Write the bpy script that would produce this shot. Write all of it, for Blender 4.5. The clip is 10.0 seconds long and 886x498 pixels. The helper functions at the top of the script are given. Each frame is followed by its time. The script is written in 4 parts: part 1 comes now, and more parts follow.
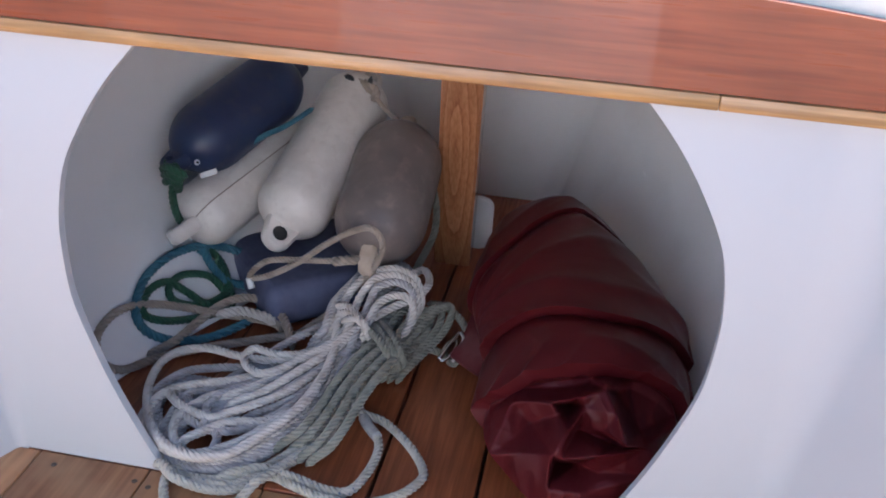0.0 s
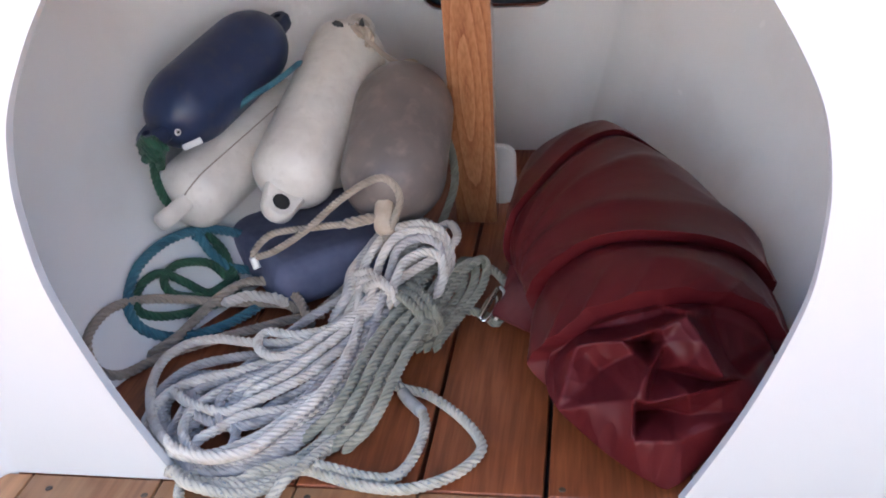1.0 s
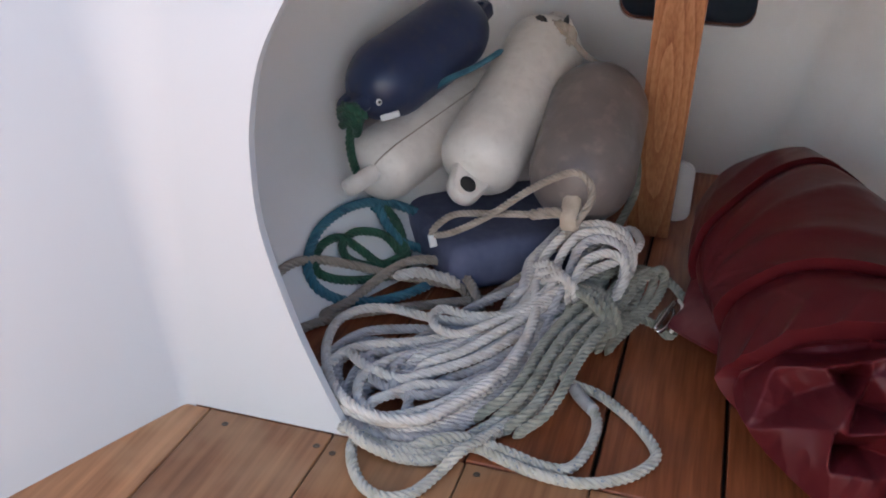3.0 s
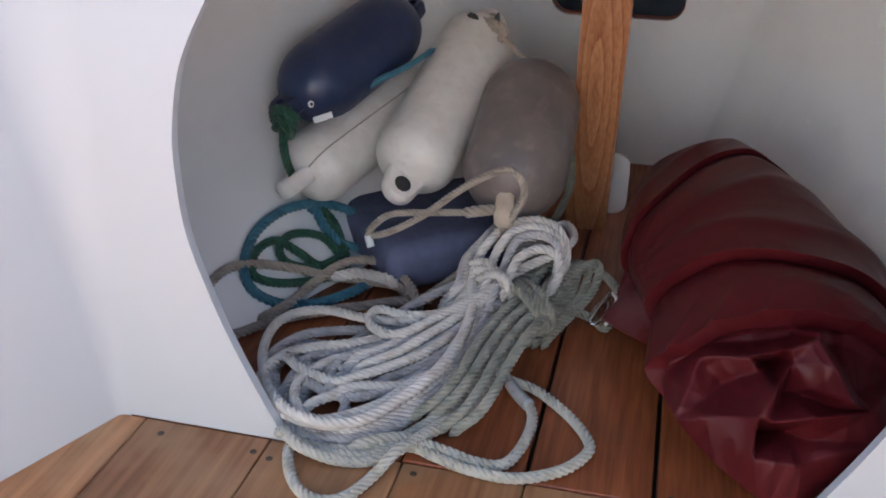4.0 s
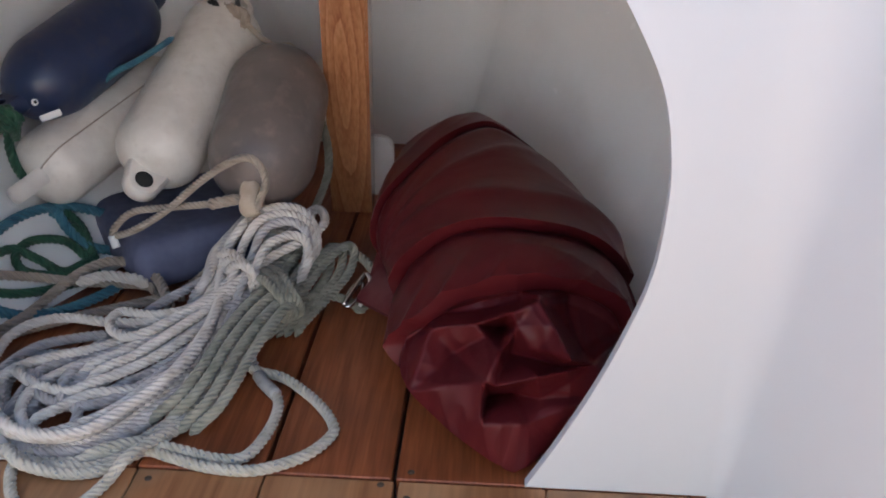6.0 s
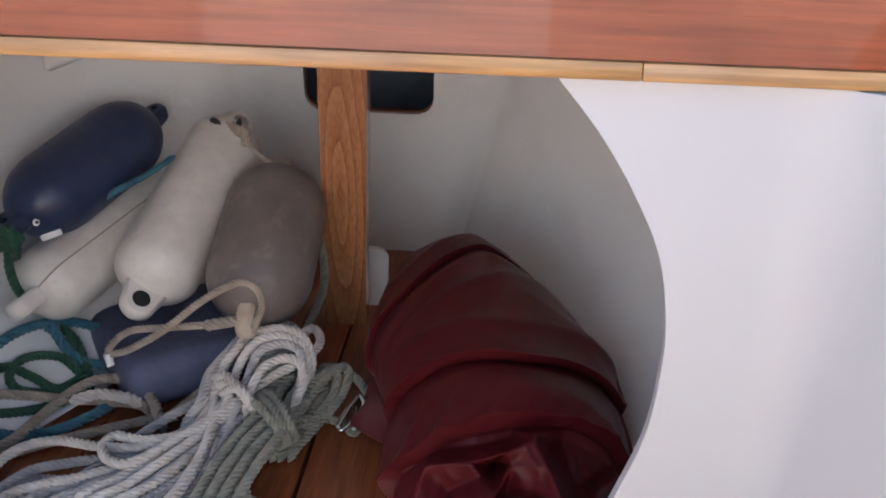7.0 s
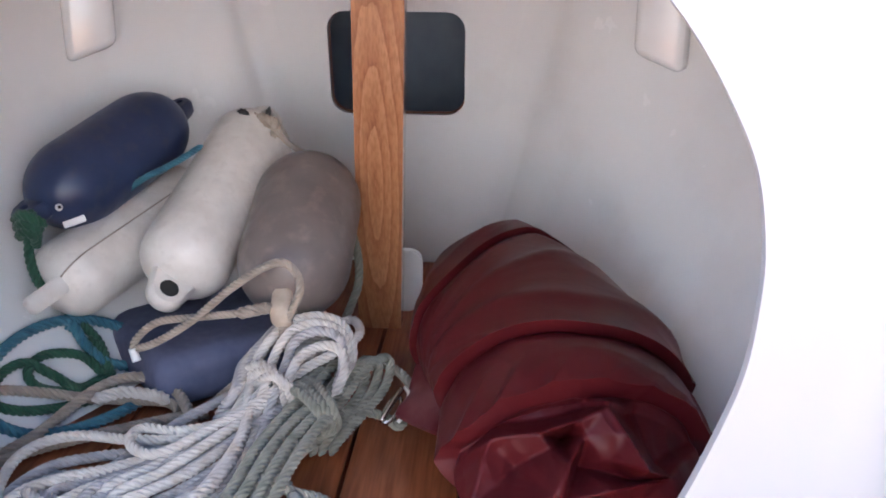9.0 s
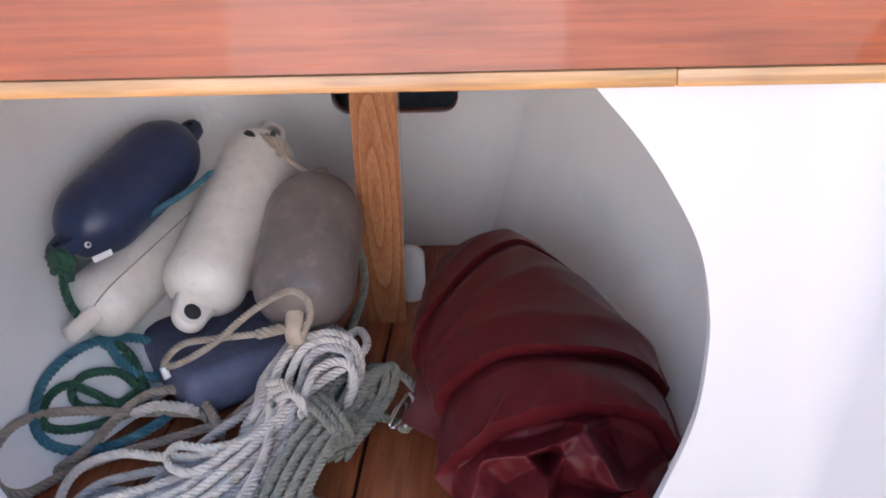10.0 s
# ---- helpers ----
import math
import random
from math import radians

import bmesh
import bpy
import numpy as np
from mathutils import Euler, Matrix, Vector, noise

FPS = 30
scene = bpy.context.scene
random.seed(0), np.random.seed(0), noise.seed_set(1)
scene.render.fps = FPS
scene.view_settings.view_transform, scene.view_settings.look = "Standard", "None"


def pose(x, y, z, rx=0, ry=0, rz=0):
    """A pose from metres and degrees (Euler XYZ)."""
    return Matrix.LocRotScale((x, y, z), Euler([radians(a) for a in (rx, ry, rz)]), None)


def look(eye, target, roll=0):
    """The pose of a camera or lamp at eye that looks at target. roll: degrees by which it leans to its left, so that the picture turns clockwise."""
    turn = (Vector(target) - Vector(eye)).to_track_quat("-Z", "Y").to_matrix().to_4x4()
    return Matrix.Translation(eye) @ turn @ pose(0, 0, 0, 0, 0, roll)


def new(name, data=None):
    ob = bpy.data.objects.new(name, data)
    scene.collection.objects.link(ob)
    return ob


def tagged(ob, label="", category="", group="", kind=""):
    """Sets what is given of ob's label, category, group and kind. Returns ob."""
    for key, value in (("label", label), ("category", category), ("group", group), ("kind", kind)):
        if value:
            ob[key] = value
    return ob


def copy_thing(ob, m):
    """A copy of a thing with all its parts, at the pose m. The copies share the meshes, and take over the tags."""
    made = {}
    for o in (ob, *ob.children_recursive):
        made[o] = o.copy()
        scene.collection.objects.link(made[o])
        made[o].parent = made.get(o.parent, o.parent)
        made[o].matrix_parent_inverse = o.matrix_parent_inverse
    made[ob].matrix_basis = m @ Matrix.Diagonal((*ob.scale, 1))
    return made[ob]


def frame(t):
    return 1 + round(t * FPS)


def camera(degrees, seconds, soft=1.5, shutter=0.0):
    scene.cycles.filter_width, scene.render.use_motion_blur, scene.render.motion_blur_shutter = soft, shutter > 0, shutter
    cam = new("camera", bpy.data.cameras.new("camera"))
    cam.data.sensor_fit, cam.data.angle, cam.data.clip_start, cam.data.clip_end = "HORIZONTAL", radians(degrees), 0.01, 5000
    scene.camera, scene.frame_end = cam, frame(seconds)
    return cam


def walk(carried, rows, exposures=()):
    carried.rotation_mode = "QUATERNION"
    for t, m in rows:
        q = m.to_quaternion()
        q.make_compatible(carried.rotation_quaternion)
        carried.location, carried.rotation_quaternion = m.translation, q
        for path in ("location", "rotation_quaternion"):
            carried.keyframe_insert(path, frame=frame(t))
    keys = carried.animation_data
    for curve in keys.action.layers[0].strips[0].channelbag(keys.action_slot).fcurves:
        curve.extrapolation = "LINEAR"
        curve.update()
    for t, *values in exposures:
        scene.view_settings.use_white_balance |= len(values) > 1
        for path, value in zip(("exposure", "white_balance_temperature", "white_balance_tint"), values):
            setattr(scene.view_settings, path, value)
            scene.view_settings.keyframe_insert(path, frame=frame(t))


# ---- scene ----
cam = camera(50.7, 10.0, 1.9)
PATH = [
    (0, (0.115, -0.806, 0.771), (-0.167, 0.949, -0.146), 3.6),
    (0.5, (0.083, -0.782, 0.677), (-0.256, 0.965, -0.237), -2.3),
    (1, (0.075, -0.696, 0.62), (-0.232, 1.066, -0.275), -4.0),
    (1.5, (0.018, -0.692, 0.592), (-0.129, 1.186, -0.079), -2.5),
    (2, (-0.03, -0.72, 0.599), (-0.448, 1.106, -0.102), 1.9),
    (2.5, (-0.028, -0.73, 0.585), (-0.545, 1.009, -0.255), 1.6),
    (4, (0.001, -0.723, 0.601), (-0.422, 1.028, -0.269), 1.0),
    (4.5, (0.053, -0.721, 0.584), (-0.228, 1.029, -0.341), 1.2),
    (5, (0.076, -0.72, 0.587), (-0.106, 1.023, -0.378), 0.9),
    (5.5, (0.109, -0.706, 0.603), (-0.01, 1.036, -0.373), 0.4),
    (5.7, (0.117, -0.702, 0.589), (0.01, 1.06, -0.352), 0.5),
    (6.8, (0.122, -0.685, 0.641), (0.028, 1.152, -0.144), 1.6),
    (7, (0.11, -0.682, 0.658), (0.025, 1.171, -0.089), 1.9),
    (7.5, (0.095, -0.684, 0.591), (-0.003, 1.199, -0.077), 4.5),
    (8, (0.063, -0.682, 0.526), (-0.049, 1.219, -0.088), 1.5),
    (8.5, (0.059, -0.66, 0.516), (-0.047, 1.242, -0.093), 1.2),
    (9, (0.057, -0.658, 0.529), (-0.036, 1.246, -0.074), 0.7),
    (9.5, (0.066, -0.661, 0.533), (-0.052, 1.246, -0.059), 1.7),
    (10, (0.086, -0.706, 0.69), (-0.038, 1.131, -0.092), -2.0),
]
LIGHT = [(0.0, 1.94, 5470, 9), (0.6, 2.43, 5690, 7), (1.5, 2.74, 5690, 6), (2.0, 2.63, 5690, 5), (2.5, 2.2, 5790, 5), (4.0, 2.06, 5790, 5), (4.5, 2.66, 5870, 6), (5.0, 2.78, 5770, 7), (5.5, 2.25, 5920, 5), (7.0, 1.96, 5990, 7), (7.5, 2.02, 5940, 6), (8.0, 2.5, 5690, 7), (8.5, 2.72, 5640, 8), (9.5, 2.7, 5640, 8), (10.0, 2.56, 5740, 8)]
walk(cam, [(t, look(eye, target, roll)) for t, eye, target, roll in PATH], LIGHT)

from mathutils.geometry import delaunay_2d_cdt

# ---- light ----
world = bpy.data.worlds.new("sky")
scene.world = world
world.use_nodes = True
wn = world.node_tree.nodes
sky = wn.new("ShaderNodeTexSky")
sky.sky_type, sky.sun_disc = "NISHITA", False
sky.sun_elevation, sky.sun_rotation = radians(55), radians(12)
sky.air_density, sky.dust_density = 1.0, 2.5
world.node_tree.links.new(sky.outputs["Color"], wn["Background"].inputs["Color"])
wn["Background"].inputs["Strength"].default_value = 0.085
sun = new("sun", bpy.data.lights.new("sun", "SUN"))
sun.data.energy, sun.data.angle, sun.data.color = 5.0, radians(0.6), (1.0, 0.95, 0.88)
sun.matrix_world = look((0, 0, 0), (-math.sin(radians(12)), -math.cos(radians(12)), -math.tan(radians(55))))


# ---- materials ----
def material(name, rough=0.5, metal=0.0, coat=0.0, ior=1.5):
    m = bpy.data.materials.new(name)
    m.use_nodes = True
    b = m.node_tree.nodes["Principled BSDF"]
    b.inputs["Roughness"].default_value, b.inputs["Metallic"].default_value = rough, metal
    b.inputs["Coat Weight"].default_value, b.inputs["Coat Roughness"].default_value = coat, 0.12
    b.inputs["IOR"].default_value = ior
    return m, m.node_tree, b


def noise_node(nt, scale, detail=4.0, stretch=(1, 1, 1), space="Object", seed=False, distort=0.0):
    """Noise in object space, stretched, optionally shifted by each object's random number."""
    tc, mp, nz = nt.nodes.new("ShaderNodeTexCoord"), nt.nodes.new("ShaderNodeMapping"), nt.nodes.new("ShaderNodeTexNoise")
    nt.links.new(tc.outputs[space], mp.inputs["Vector"])
    mp.inputs["Scale"].default_value = stretch
    if seed:
        info, mul = nt.nodes.new("ShaderNodeObjectInfo"), nt.nodes.new("ShaderNodeMath")
        mul.operation = "MULTIPLY"
        mul.inputs[1].default_value = 37.0
        nt.links.new(info.outputs["Random"], mul.inputs[0])
        nt.links.new(mul.outputs[0], mp.inputs["Location"])
    nt.links.new(mp.outputs["Vector"], nz.inputs["Vector"])
    nz.inputs["Scale"].default_value, nz.inputs["Detail"].default_value = scale, detail
    nz.inputs["Distortion"].default_value = distort
    return nz.outputs["Fac"]


def ramp(nt, fac, stops):
    r = nt.nodes.new("ShaderNodeValToRGB")
    el = r.color_ramp.elements
    while len(el) < len(stops):
        el.new(0.5)
    for e, (p, c) in zip(el, stops):
        e.position, e.color = p, (*c, 1)
    nt.links.new(fac, r.inputs["Fac"])
    return r.outputs["Color"]


def mix(nt, a, b, fac, mode="MIX"):
    m = nt.nodes.new("ShaderNodeMix")
    m.data_type, m.blend_type = "RGBA", mode
    for sock, v in ((m.inputs[6], a), (m.inputs[7], b)):
        if isinstance(v, tuple):
            sock.default_value = (*v, 1)
        else:
            nt.links.new(v, sock)
    if isinstance(fac, float):
        m.inputs[0].default_value = fac
    else:
        nt.links.new(fac, m.inputs[0])
    return m.outputs[2]


def bump(nt, b, fac, strength, distance):
    n = nt.nodes.new("ShaderNodeBump")
    n.inputs["Strength"].default_value, n.inputs["Distance"].default_value = strength, distance
    nt.links.new(fac, n.inputs["Height"])
    old = b.inputs["Normal"]
    if old.is_linked:
        nt.links.new(old.links[0].from_socket, n.inputs["Normal"])
    nt.links.new(n.outputs["Normal"], b.inputs["Normal"])


def plain(name, c1, c2, rough, scale=30.0, relief=0.2, depth=0.0004, coat=0.0, metal=0.0, fine=300.0, dirt=None):
    """A mottled surface: two tones at a broad scale, fine relief, optional dirt of a third tone."""
    m, nt, b = material(name, rough, metal, coat)
    col = ramp(nt, noise_node(nt, scale), [(0.3, c1), (0.7, c2)])
    if dirt:
        spots = ramp(nt, noise_node(nt, scale * 2.3, 6), [(0.52, (0, 0, 0)), (0.72, (1, 1, 1))])
        col = mix(nt, col, dirt, spots)
    nt.links.new(col, b.inputs["Base Color"])
    r = ramp(nt, noise_node(nt, scale * 3), [(0.3, (rough * 0.8,) * 3), (0.7, (min(1, rough * 1.25),) * 3)])
    nt.links.new(r, b.inputs["Roughness"])
    bump(nt, b, noise_node(nt, fine, 3), relief, depth)
    return m


def wood(name, dark, mid, light, along, rough, coat=0.0, grain=1.0, worn=None, vary=0.25):
    """Timber whose grain runs along one axis; each piece has its own shade."""
    m, nt, b = material(name, rough, 0.0, coat)
    st = [1.0, 1.0, 1.0]
    st["xyz".index(along)] = 0.045
    fine = noise_node(nt, 260 * grain, 5, st, seed=True)
    st2 = [1.0, 1.0, 1.0]
    st2["xyz".index(along)] = 0.09
    broad = noise_node(nt, 34 * grain, 4, st2, seed=True, distort=2.2)
    col = ramp(nt, broad, [(0.25, dark), (0.5, mid), (0.75, light)])
    col = mix(nt, col, ramp(nt, fine, [(0.35, (0.5, 0.48, 0.46)), (0.62, (1, 1, 1))]), 0.55, "MULTIPLY")
    blot = noise_node(nt, 9, 3, seed=True)
    if worn:
        col = mix(nt, col, worn, ramp(nt, blot, [(0.45, (0, 0, 0)), (0.7, (0.6, 0.6, 0.6))]))
    else:
        col = mix(nt, col, ramp(nt, blot, [(0.3, (0.75, 0.72, 0.7)), (0.7, (1.1, 1.08, 1.05))]), 0.8, "MULTIPLY")
    info = nt.nodes.new("ShaderNodeObjectInfo")
    col = mix(nt, col, ramp(nt, info.outputs["Random"], [(0, (1 - vary,) * 3), (1, (1 + vary * 0.4,) * 3)]), 1.0, "MULTIPLY")
    nt.links.new(col, b.inputs["Base Color"])
    nt.links.new(ramp(nt, fine, [(0.3, (min(1, rough * 1.3),) * 3), (0.7, (rough * 0.85,) * 3)]), b.inputs["Roughness"])
    bump(nt, b, fine, 0.25, 0.0006)
    return m


def rope_material(name, a, b_, dirt, fleck=None):
    """Laid rope: yarn fuzz and soiled stretches along its length."""
    m, nt, b = material(name, 0.85)
    col = ramp(nt, noise_node(nt, 22, 3), [(0.3, a), (0.65, b_)])
    col = mix(nt, col, dirt, ramp(nt, noise_node(nt, 60, 5), [(0.5, (0, 0, 0)), (0.75, (0.8, 0.8, 0.8))]))
    if fleck:
        col = mix(nt, col, fleck, ramp(nt, noise_node(nt, 280, 2), [(0.64, (0, 0, 0)), (0.68, (0.8, 0.8, 0.8))]))
    nt.links.new(col, b.inputs["Base Color"])
    bump(nt, b, noise_node(nt, 1300, 2), 0.35, 0.0003)
    b.inputs["Sheen Weight"].default_value = 0.2
    return m


# One white gelcoat: toned down outside, lifted inside, to even the light between them.
gelcoat = plain("white_gelcoat_dimmed", (0.565, 0.57, 0.58), (0.585, 0.59, 0.595), 0.5, 3, 0.05, 0.0004, 0.0, fine=60)
gelcoat_in = plain("white_gelcoat_lifted", (0.86, 0.85, 0.835), (0.885, 0.88, 0.865), 0.22, 4, 0.25, 0.0012, 1.0, fine=14, dirt=(0.82, 0.805, 0.785))
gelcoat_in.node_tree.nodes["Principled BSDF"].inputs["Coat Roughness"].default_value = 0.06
panel_grey = plain("grey_paint_panel", (0.40, 0.405, 0.41), (0.46, 0.465, 0.47), 0.5, 8)
bounce_white = plain("bounce_white", (0.80, 0.80, 0.80), (0.83, 0.83, 0.83), 0.5, 5)
cream = plain("cream_deck", (0.80, 0.76, 0.66), (0.84, 0.80, 0.70), 0.5, 14, 0.2)
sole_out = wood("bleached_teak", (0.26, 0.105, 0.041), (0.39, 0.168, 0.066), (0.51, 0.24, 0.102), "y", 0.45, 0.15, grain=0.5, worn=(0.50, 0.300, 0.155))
# Same planks as outside; the locker's shade and wetness are in this darker red.
sole_in = wood("shaded_wet_teak", (0.22, 0.058, 0.019), (0.32, 0.089, 0.030), (0.41, 0.125, 0.044), "y", 0.42, 0.15)
mahogany = wood("varnished_mahogany", (0.29, 0.058, 0.016), (0.34, 0.077, 0.022), (0.39, 0.098, 0.029), "x", 0.3, 0.55, grain=0.7)
mahogany.node_tree.nodes["Principled BSDF"].inputs["Specular IOR Level"].default_value = 0.25
mahogany.node_tree.nodes["Principled BSDF"].inputs["Coat Roughness"].default_value = 0.05
ash = wood("light_hardwood", (0.45, 0.215, 0.068), (0.55, 0.290, 0.098), (0.64, 0.370, 0.142), "x", 0.3, 0.5)
oak, nt, b = material("varnished_oak", 0.26, 0.0, 0.8)
tc, mp, wave = nt.nodes.new("ShaderNodeTexCoord"), nt.nodes.new("ShaderNodeMapping"), nt.nodes.new("ShaderNodeTexWave")
mp.inputs["Location"].default_value, mp.inputs["Scale"].default_value = (0.095, 0.0, -0.030), (1.0, 0.2, 0.13)
wave.wave_type, wave.rings_direction, wave.wave_profile = "RINGS", "Y", "SAW"
for socket, value in (("Scale", 30.0), ("Distortion", 1.6), ("Detail", 3.0), ("Detail Scale", 2.5)):
    wave.inputs[socket].default_value = value
nt.links.new(tc.outputs["Object"], mp.inputs["Vector"])
nt.links.new(mp.outputs["Vector"], wave.inputs["Vector"])
rings_colour = ramp(nt, wave.outputs["Fac"], [(0.0, (0.33, 0.132, 0.056)), (0.3, (0.42, 0.180, 0.078)), (1.0, (0.50, 0.230, 0.105))])
pores = noise_node(nt, 380, 4, (1, 1, 0.02))
nt.links.new(mix(nt, rings_colour, ramp(nt, pores, [(0.38, (0.60, 0.55, 0.5)), (0.58, (1, 1, 1))]), 0.5, "MULTIPLY"), b.inputs["Base Color"])
bump(nt, b, pores, 0.2, 0.0005)
vinyl_white = plain("white_vinyl", (0.67, 0.625, 0.565), (0.77, 0.725, 0.665), 0.38, 40, 0.15, dirt=(0.665, 0.615, 0.555))
vinyl_navy = plain("navy_vinyl", (0.018, 0.030, 0.078), (0.029, 0.045, 0.108), 0.36, 20, 0.08, dirt=(0.040, 0.048, 0.082))
vinyl_grey = plain("grimy_grey_vinyl", (0.150, 0.124, 0.112), (0.205, 0.170, 0.154), 0.38, 18, 0.3, dirt=(0.240, 0.197, 0.172))
navy_cloth = plain("navy_cloth", (0.085, 0.095, 0.160), (0.115, 0.125, 0.205), 0.75, 25, 0.4, 0.0006, fine=700)
dark = plain("dark_paint", (0.02, 0.02, 0.022), (0.03, 0.03, 0.033), 0.8)
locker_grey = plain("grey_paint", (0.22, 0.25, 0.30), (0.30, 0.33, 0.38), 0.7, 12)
steel = plain("steel", (0.6, 0.6, 0.6), (0.7, 0.7, 0.7), 0.22, 40, 0.1, metal=1.0)
sleeve_plastic = plain("cloudy_plastic", (0.34, 0.34, 0.33), (0.44, 0.43, 0.41), 0.3, 60)
white_plastic = plain("white_plastic", (0.72, 0.72, 0.71), (0.80, 0.80, 0.79), 0.4, 20)
grommet_black = plain("black_rubber", (0.012, 0.012, 0.013), (0.03, 0.03, 0.03), 0.5)
def nylon(name, dusty):
    m, nt, b = material(name, 0.42)
    b.inputs["Specular IOR Level"].default_value = 0.20
    col = ramp(nt, noise_node(nt, 7, 4), [(0.3, (0.064, 0.0066, 0.0086)), (0.7, (0.092, 0.0104, 0.0120))])
    lo = 0.36 if dusty else 0.72
    col = mix(nt, col, (0.24, 0.11, 0.11), ramp(nt, noise_node(nt, 16, 6), [(lo, (0, 0, 0)), (lo + 0.2, (0.32, 0.32, 0.32))]))
    nt.links.new(col, b.inputs["Base Color"])
    b.inputs["Sheen Weight"].default_value = 0.0
    bump(nt, b, noise_node(nt, 1400, 1), 0.15, 0.0003)
    bump(nt, b, noise_node(nt, 24, 4, distort=1.0), 0.2, 0.003)
    return m


burgundy, burgundy_worn = nylon("burgundy_nylon", False), nylon("chafed_burgundy_nylon", True)
tan_vinyl = plain("weathered_tan_vinyl", (0.42, 0.33, 0.24), (0.55, 0.46, 0.36), 0.5, 60)
screw_metal = plain("dull_screw_metal", (0.05, 0.036, 0.026), (0.12, 0.09, 0.065), 0.5, 200, metal=0.4)
rope_white = rope_material("white_rope", (0.53, 0.485, 0.435), (0.66, 0.61, 0.55), (0.42, 0.34, 0.25))
rope_grey = rope_material("greyed_white_rope", (0.37, 0.345, 0.335), (0.49, 0.46, 0.445), (0.26, 0.22, 0.185))
rope_fleck = rope_material("flecked_rope", (0.39, 0.365, 0.30), (0.50, 0.463, 0.385), (0.27, 0.25, 0.172), (0.10, 0.15, 0.24))
rope_green_grey = rope_material("green_grey_rope", (0.20, 0.195, 0.150), (0.29, 0.278, 0.222), (0.13, 0.13, 0.092))
rope_tan = rope_material("tan_rope", (0.29, 0.238, 0.185), (0.38, 0.318, 0.256), (0.20, 0.16, 0.125))
rope_blue = rope_material("blue_rope", (0.030, 0.115, 0.165), (0.055, 0.175, 0.225), (0.02, 0.07, 0.12))
rope_green = rope_material("green_rope", (0.010, 0.052, 0.027), (0.021, 0.088, 0.045), (0.01, 0.035, 0.02))
sea = plain("sea", (0.02, 0.05, 0.07), (0.04, 0.08, 0.10), 0.15, 0.6, 0.6, 0.05, fine=2)


# ---- builders ----
def finish(bm, smooth=True):
    bmesh.ops.recalc_face_normals(bm, faces=bm.faces)
    me = bpy.data.meshes.new("mesh")
    bm.to_mesh(me)
    bm.free()
    if smooth:
        me.shade_smooth()
        me.set_sharp_from_angle(angle=radians(40))
    return me


def part(name, bm, mat, parent=None, label="", smooth=True):
    ob = new(name, finish(bm, smooth))
    ob.data.materials.append(mat)
    if parent:
        ob.parent = parent
    if label:
        ob["label"] = label
    return ob


def thing(name, label, category, group="", kind=""):
    return tagged(new(name), label, category, group, kind)


def box(bm, x0, x1, y0, y1, z0, z1, bevel=0.0, seg=2):
    tmp = bmesh.new()
    bmesh.ops.create_cube(tmp, size=1, matrix=Matrix.Translation(((x0 + x1) / 2, (y0 + y1) / 2, (z0 + z1) / 2)) @ Matrix.Diagonal((x1 - x0, y1 - y0, z1 - z0, 1)))
    if bevel:
        bmesh.ops.bevel(tmp, geom=tmp.edges[:], offset=bevel, segments=seg, affect="EDGES", profile=0.5)
    me = bpy.data.meshes.new("tmp")
    tmp.to_mesh(me)
    tmp.free()
    bm.from_mesh(me)
    bpy.data.meshes.remove(me)
    return bm


def prism(bm, outline, axis, a, b):
    """Extrude a closed outline of 2D points from a to b along axis ('x', 'y' or 'z')."""
    def at(p, d):
        return {"x": (d, p[0], p[1]), "y": (p[0], d, p[1]), "z": (p[0], p[1], d)}[axis]
    lo, hi = [bm.verts.new(at(p, a)) for p in outline], [bm.verts.new(at(p, b)) for p in outline]
    n = len(outline)
    bm.faces.new(lo), bm.faces.new(hi[::-1])
    for i in range(n):
        bm.faces.new((lo[i], lo[(i + 1) % n], hi[(i + 1) % n], hi[i]))
    return bm


def spline(pts, step):
    """Points evenly spaced along a smooth curve through pts."""
    p = [Vector(q) for q in pts]
    p = [p[0] * 2 - p[1]] + p + [p[-1] * 2 - p[-2]]
    dense = []
    for i in range(1, len(p) - 2):
        a, b_, c, d = p[i - 1:i + 3]
        for k in range(12):
            t = k / 12
            dense.append(0.5 * (2 * b_ + (c - a) * t + (2 * a - 5 * b_ + 4 * c - d) * t * t + (3 * b_ - a - 3 * c + d) * t ** 3))
    dense.append(p[-2])
    d = np.array([tuple(q) for q in dense])
    s = np.r_[0, np.cumsum(np.linalg.norm(np.diff(d, axis=0), axis=1))]
    u = np.linspace(0, s[-1], max(3, int(s[-1] / step) + 1))
    return np.stack([np.interp(u, s, d[:, k]) for k in range(3)], 1)


def strands(ang, count, depth):
    """Outline of round strands laid side by side, with grooves between them."""
    half = math.pi / count
    phi = np.abs((ang + half) % (2 * half) - half) / half
    return 1.06 - depth * phi ** 2.6


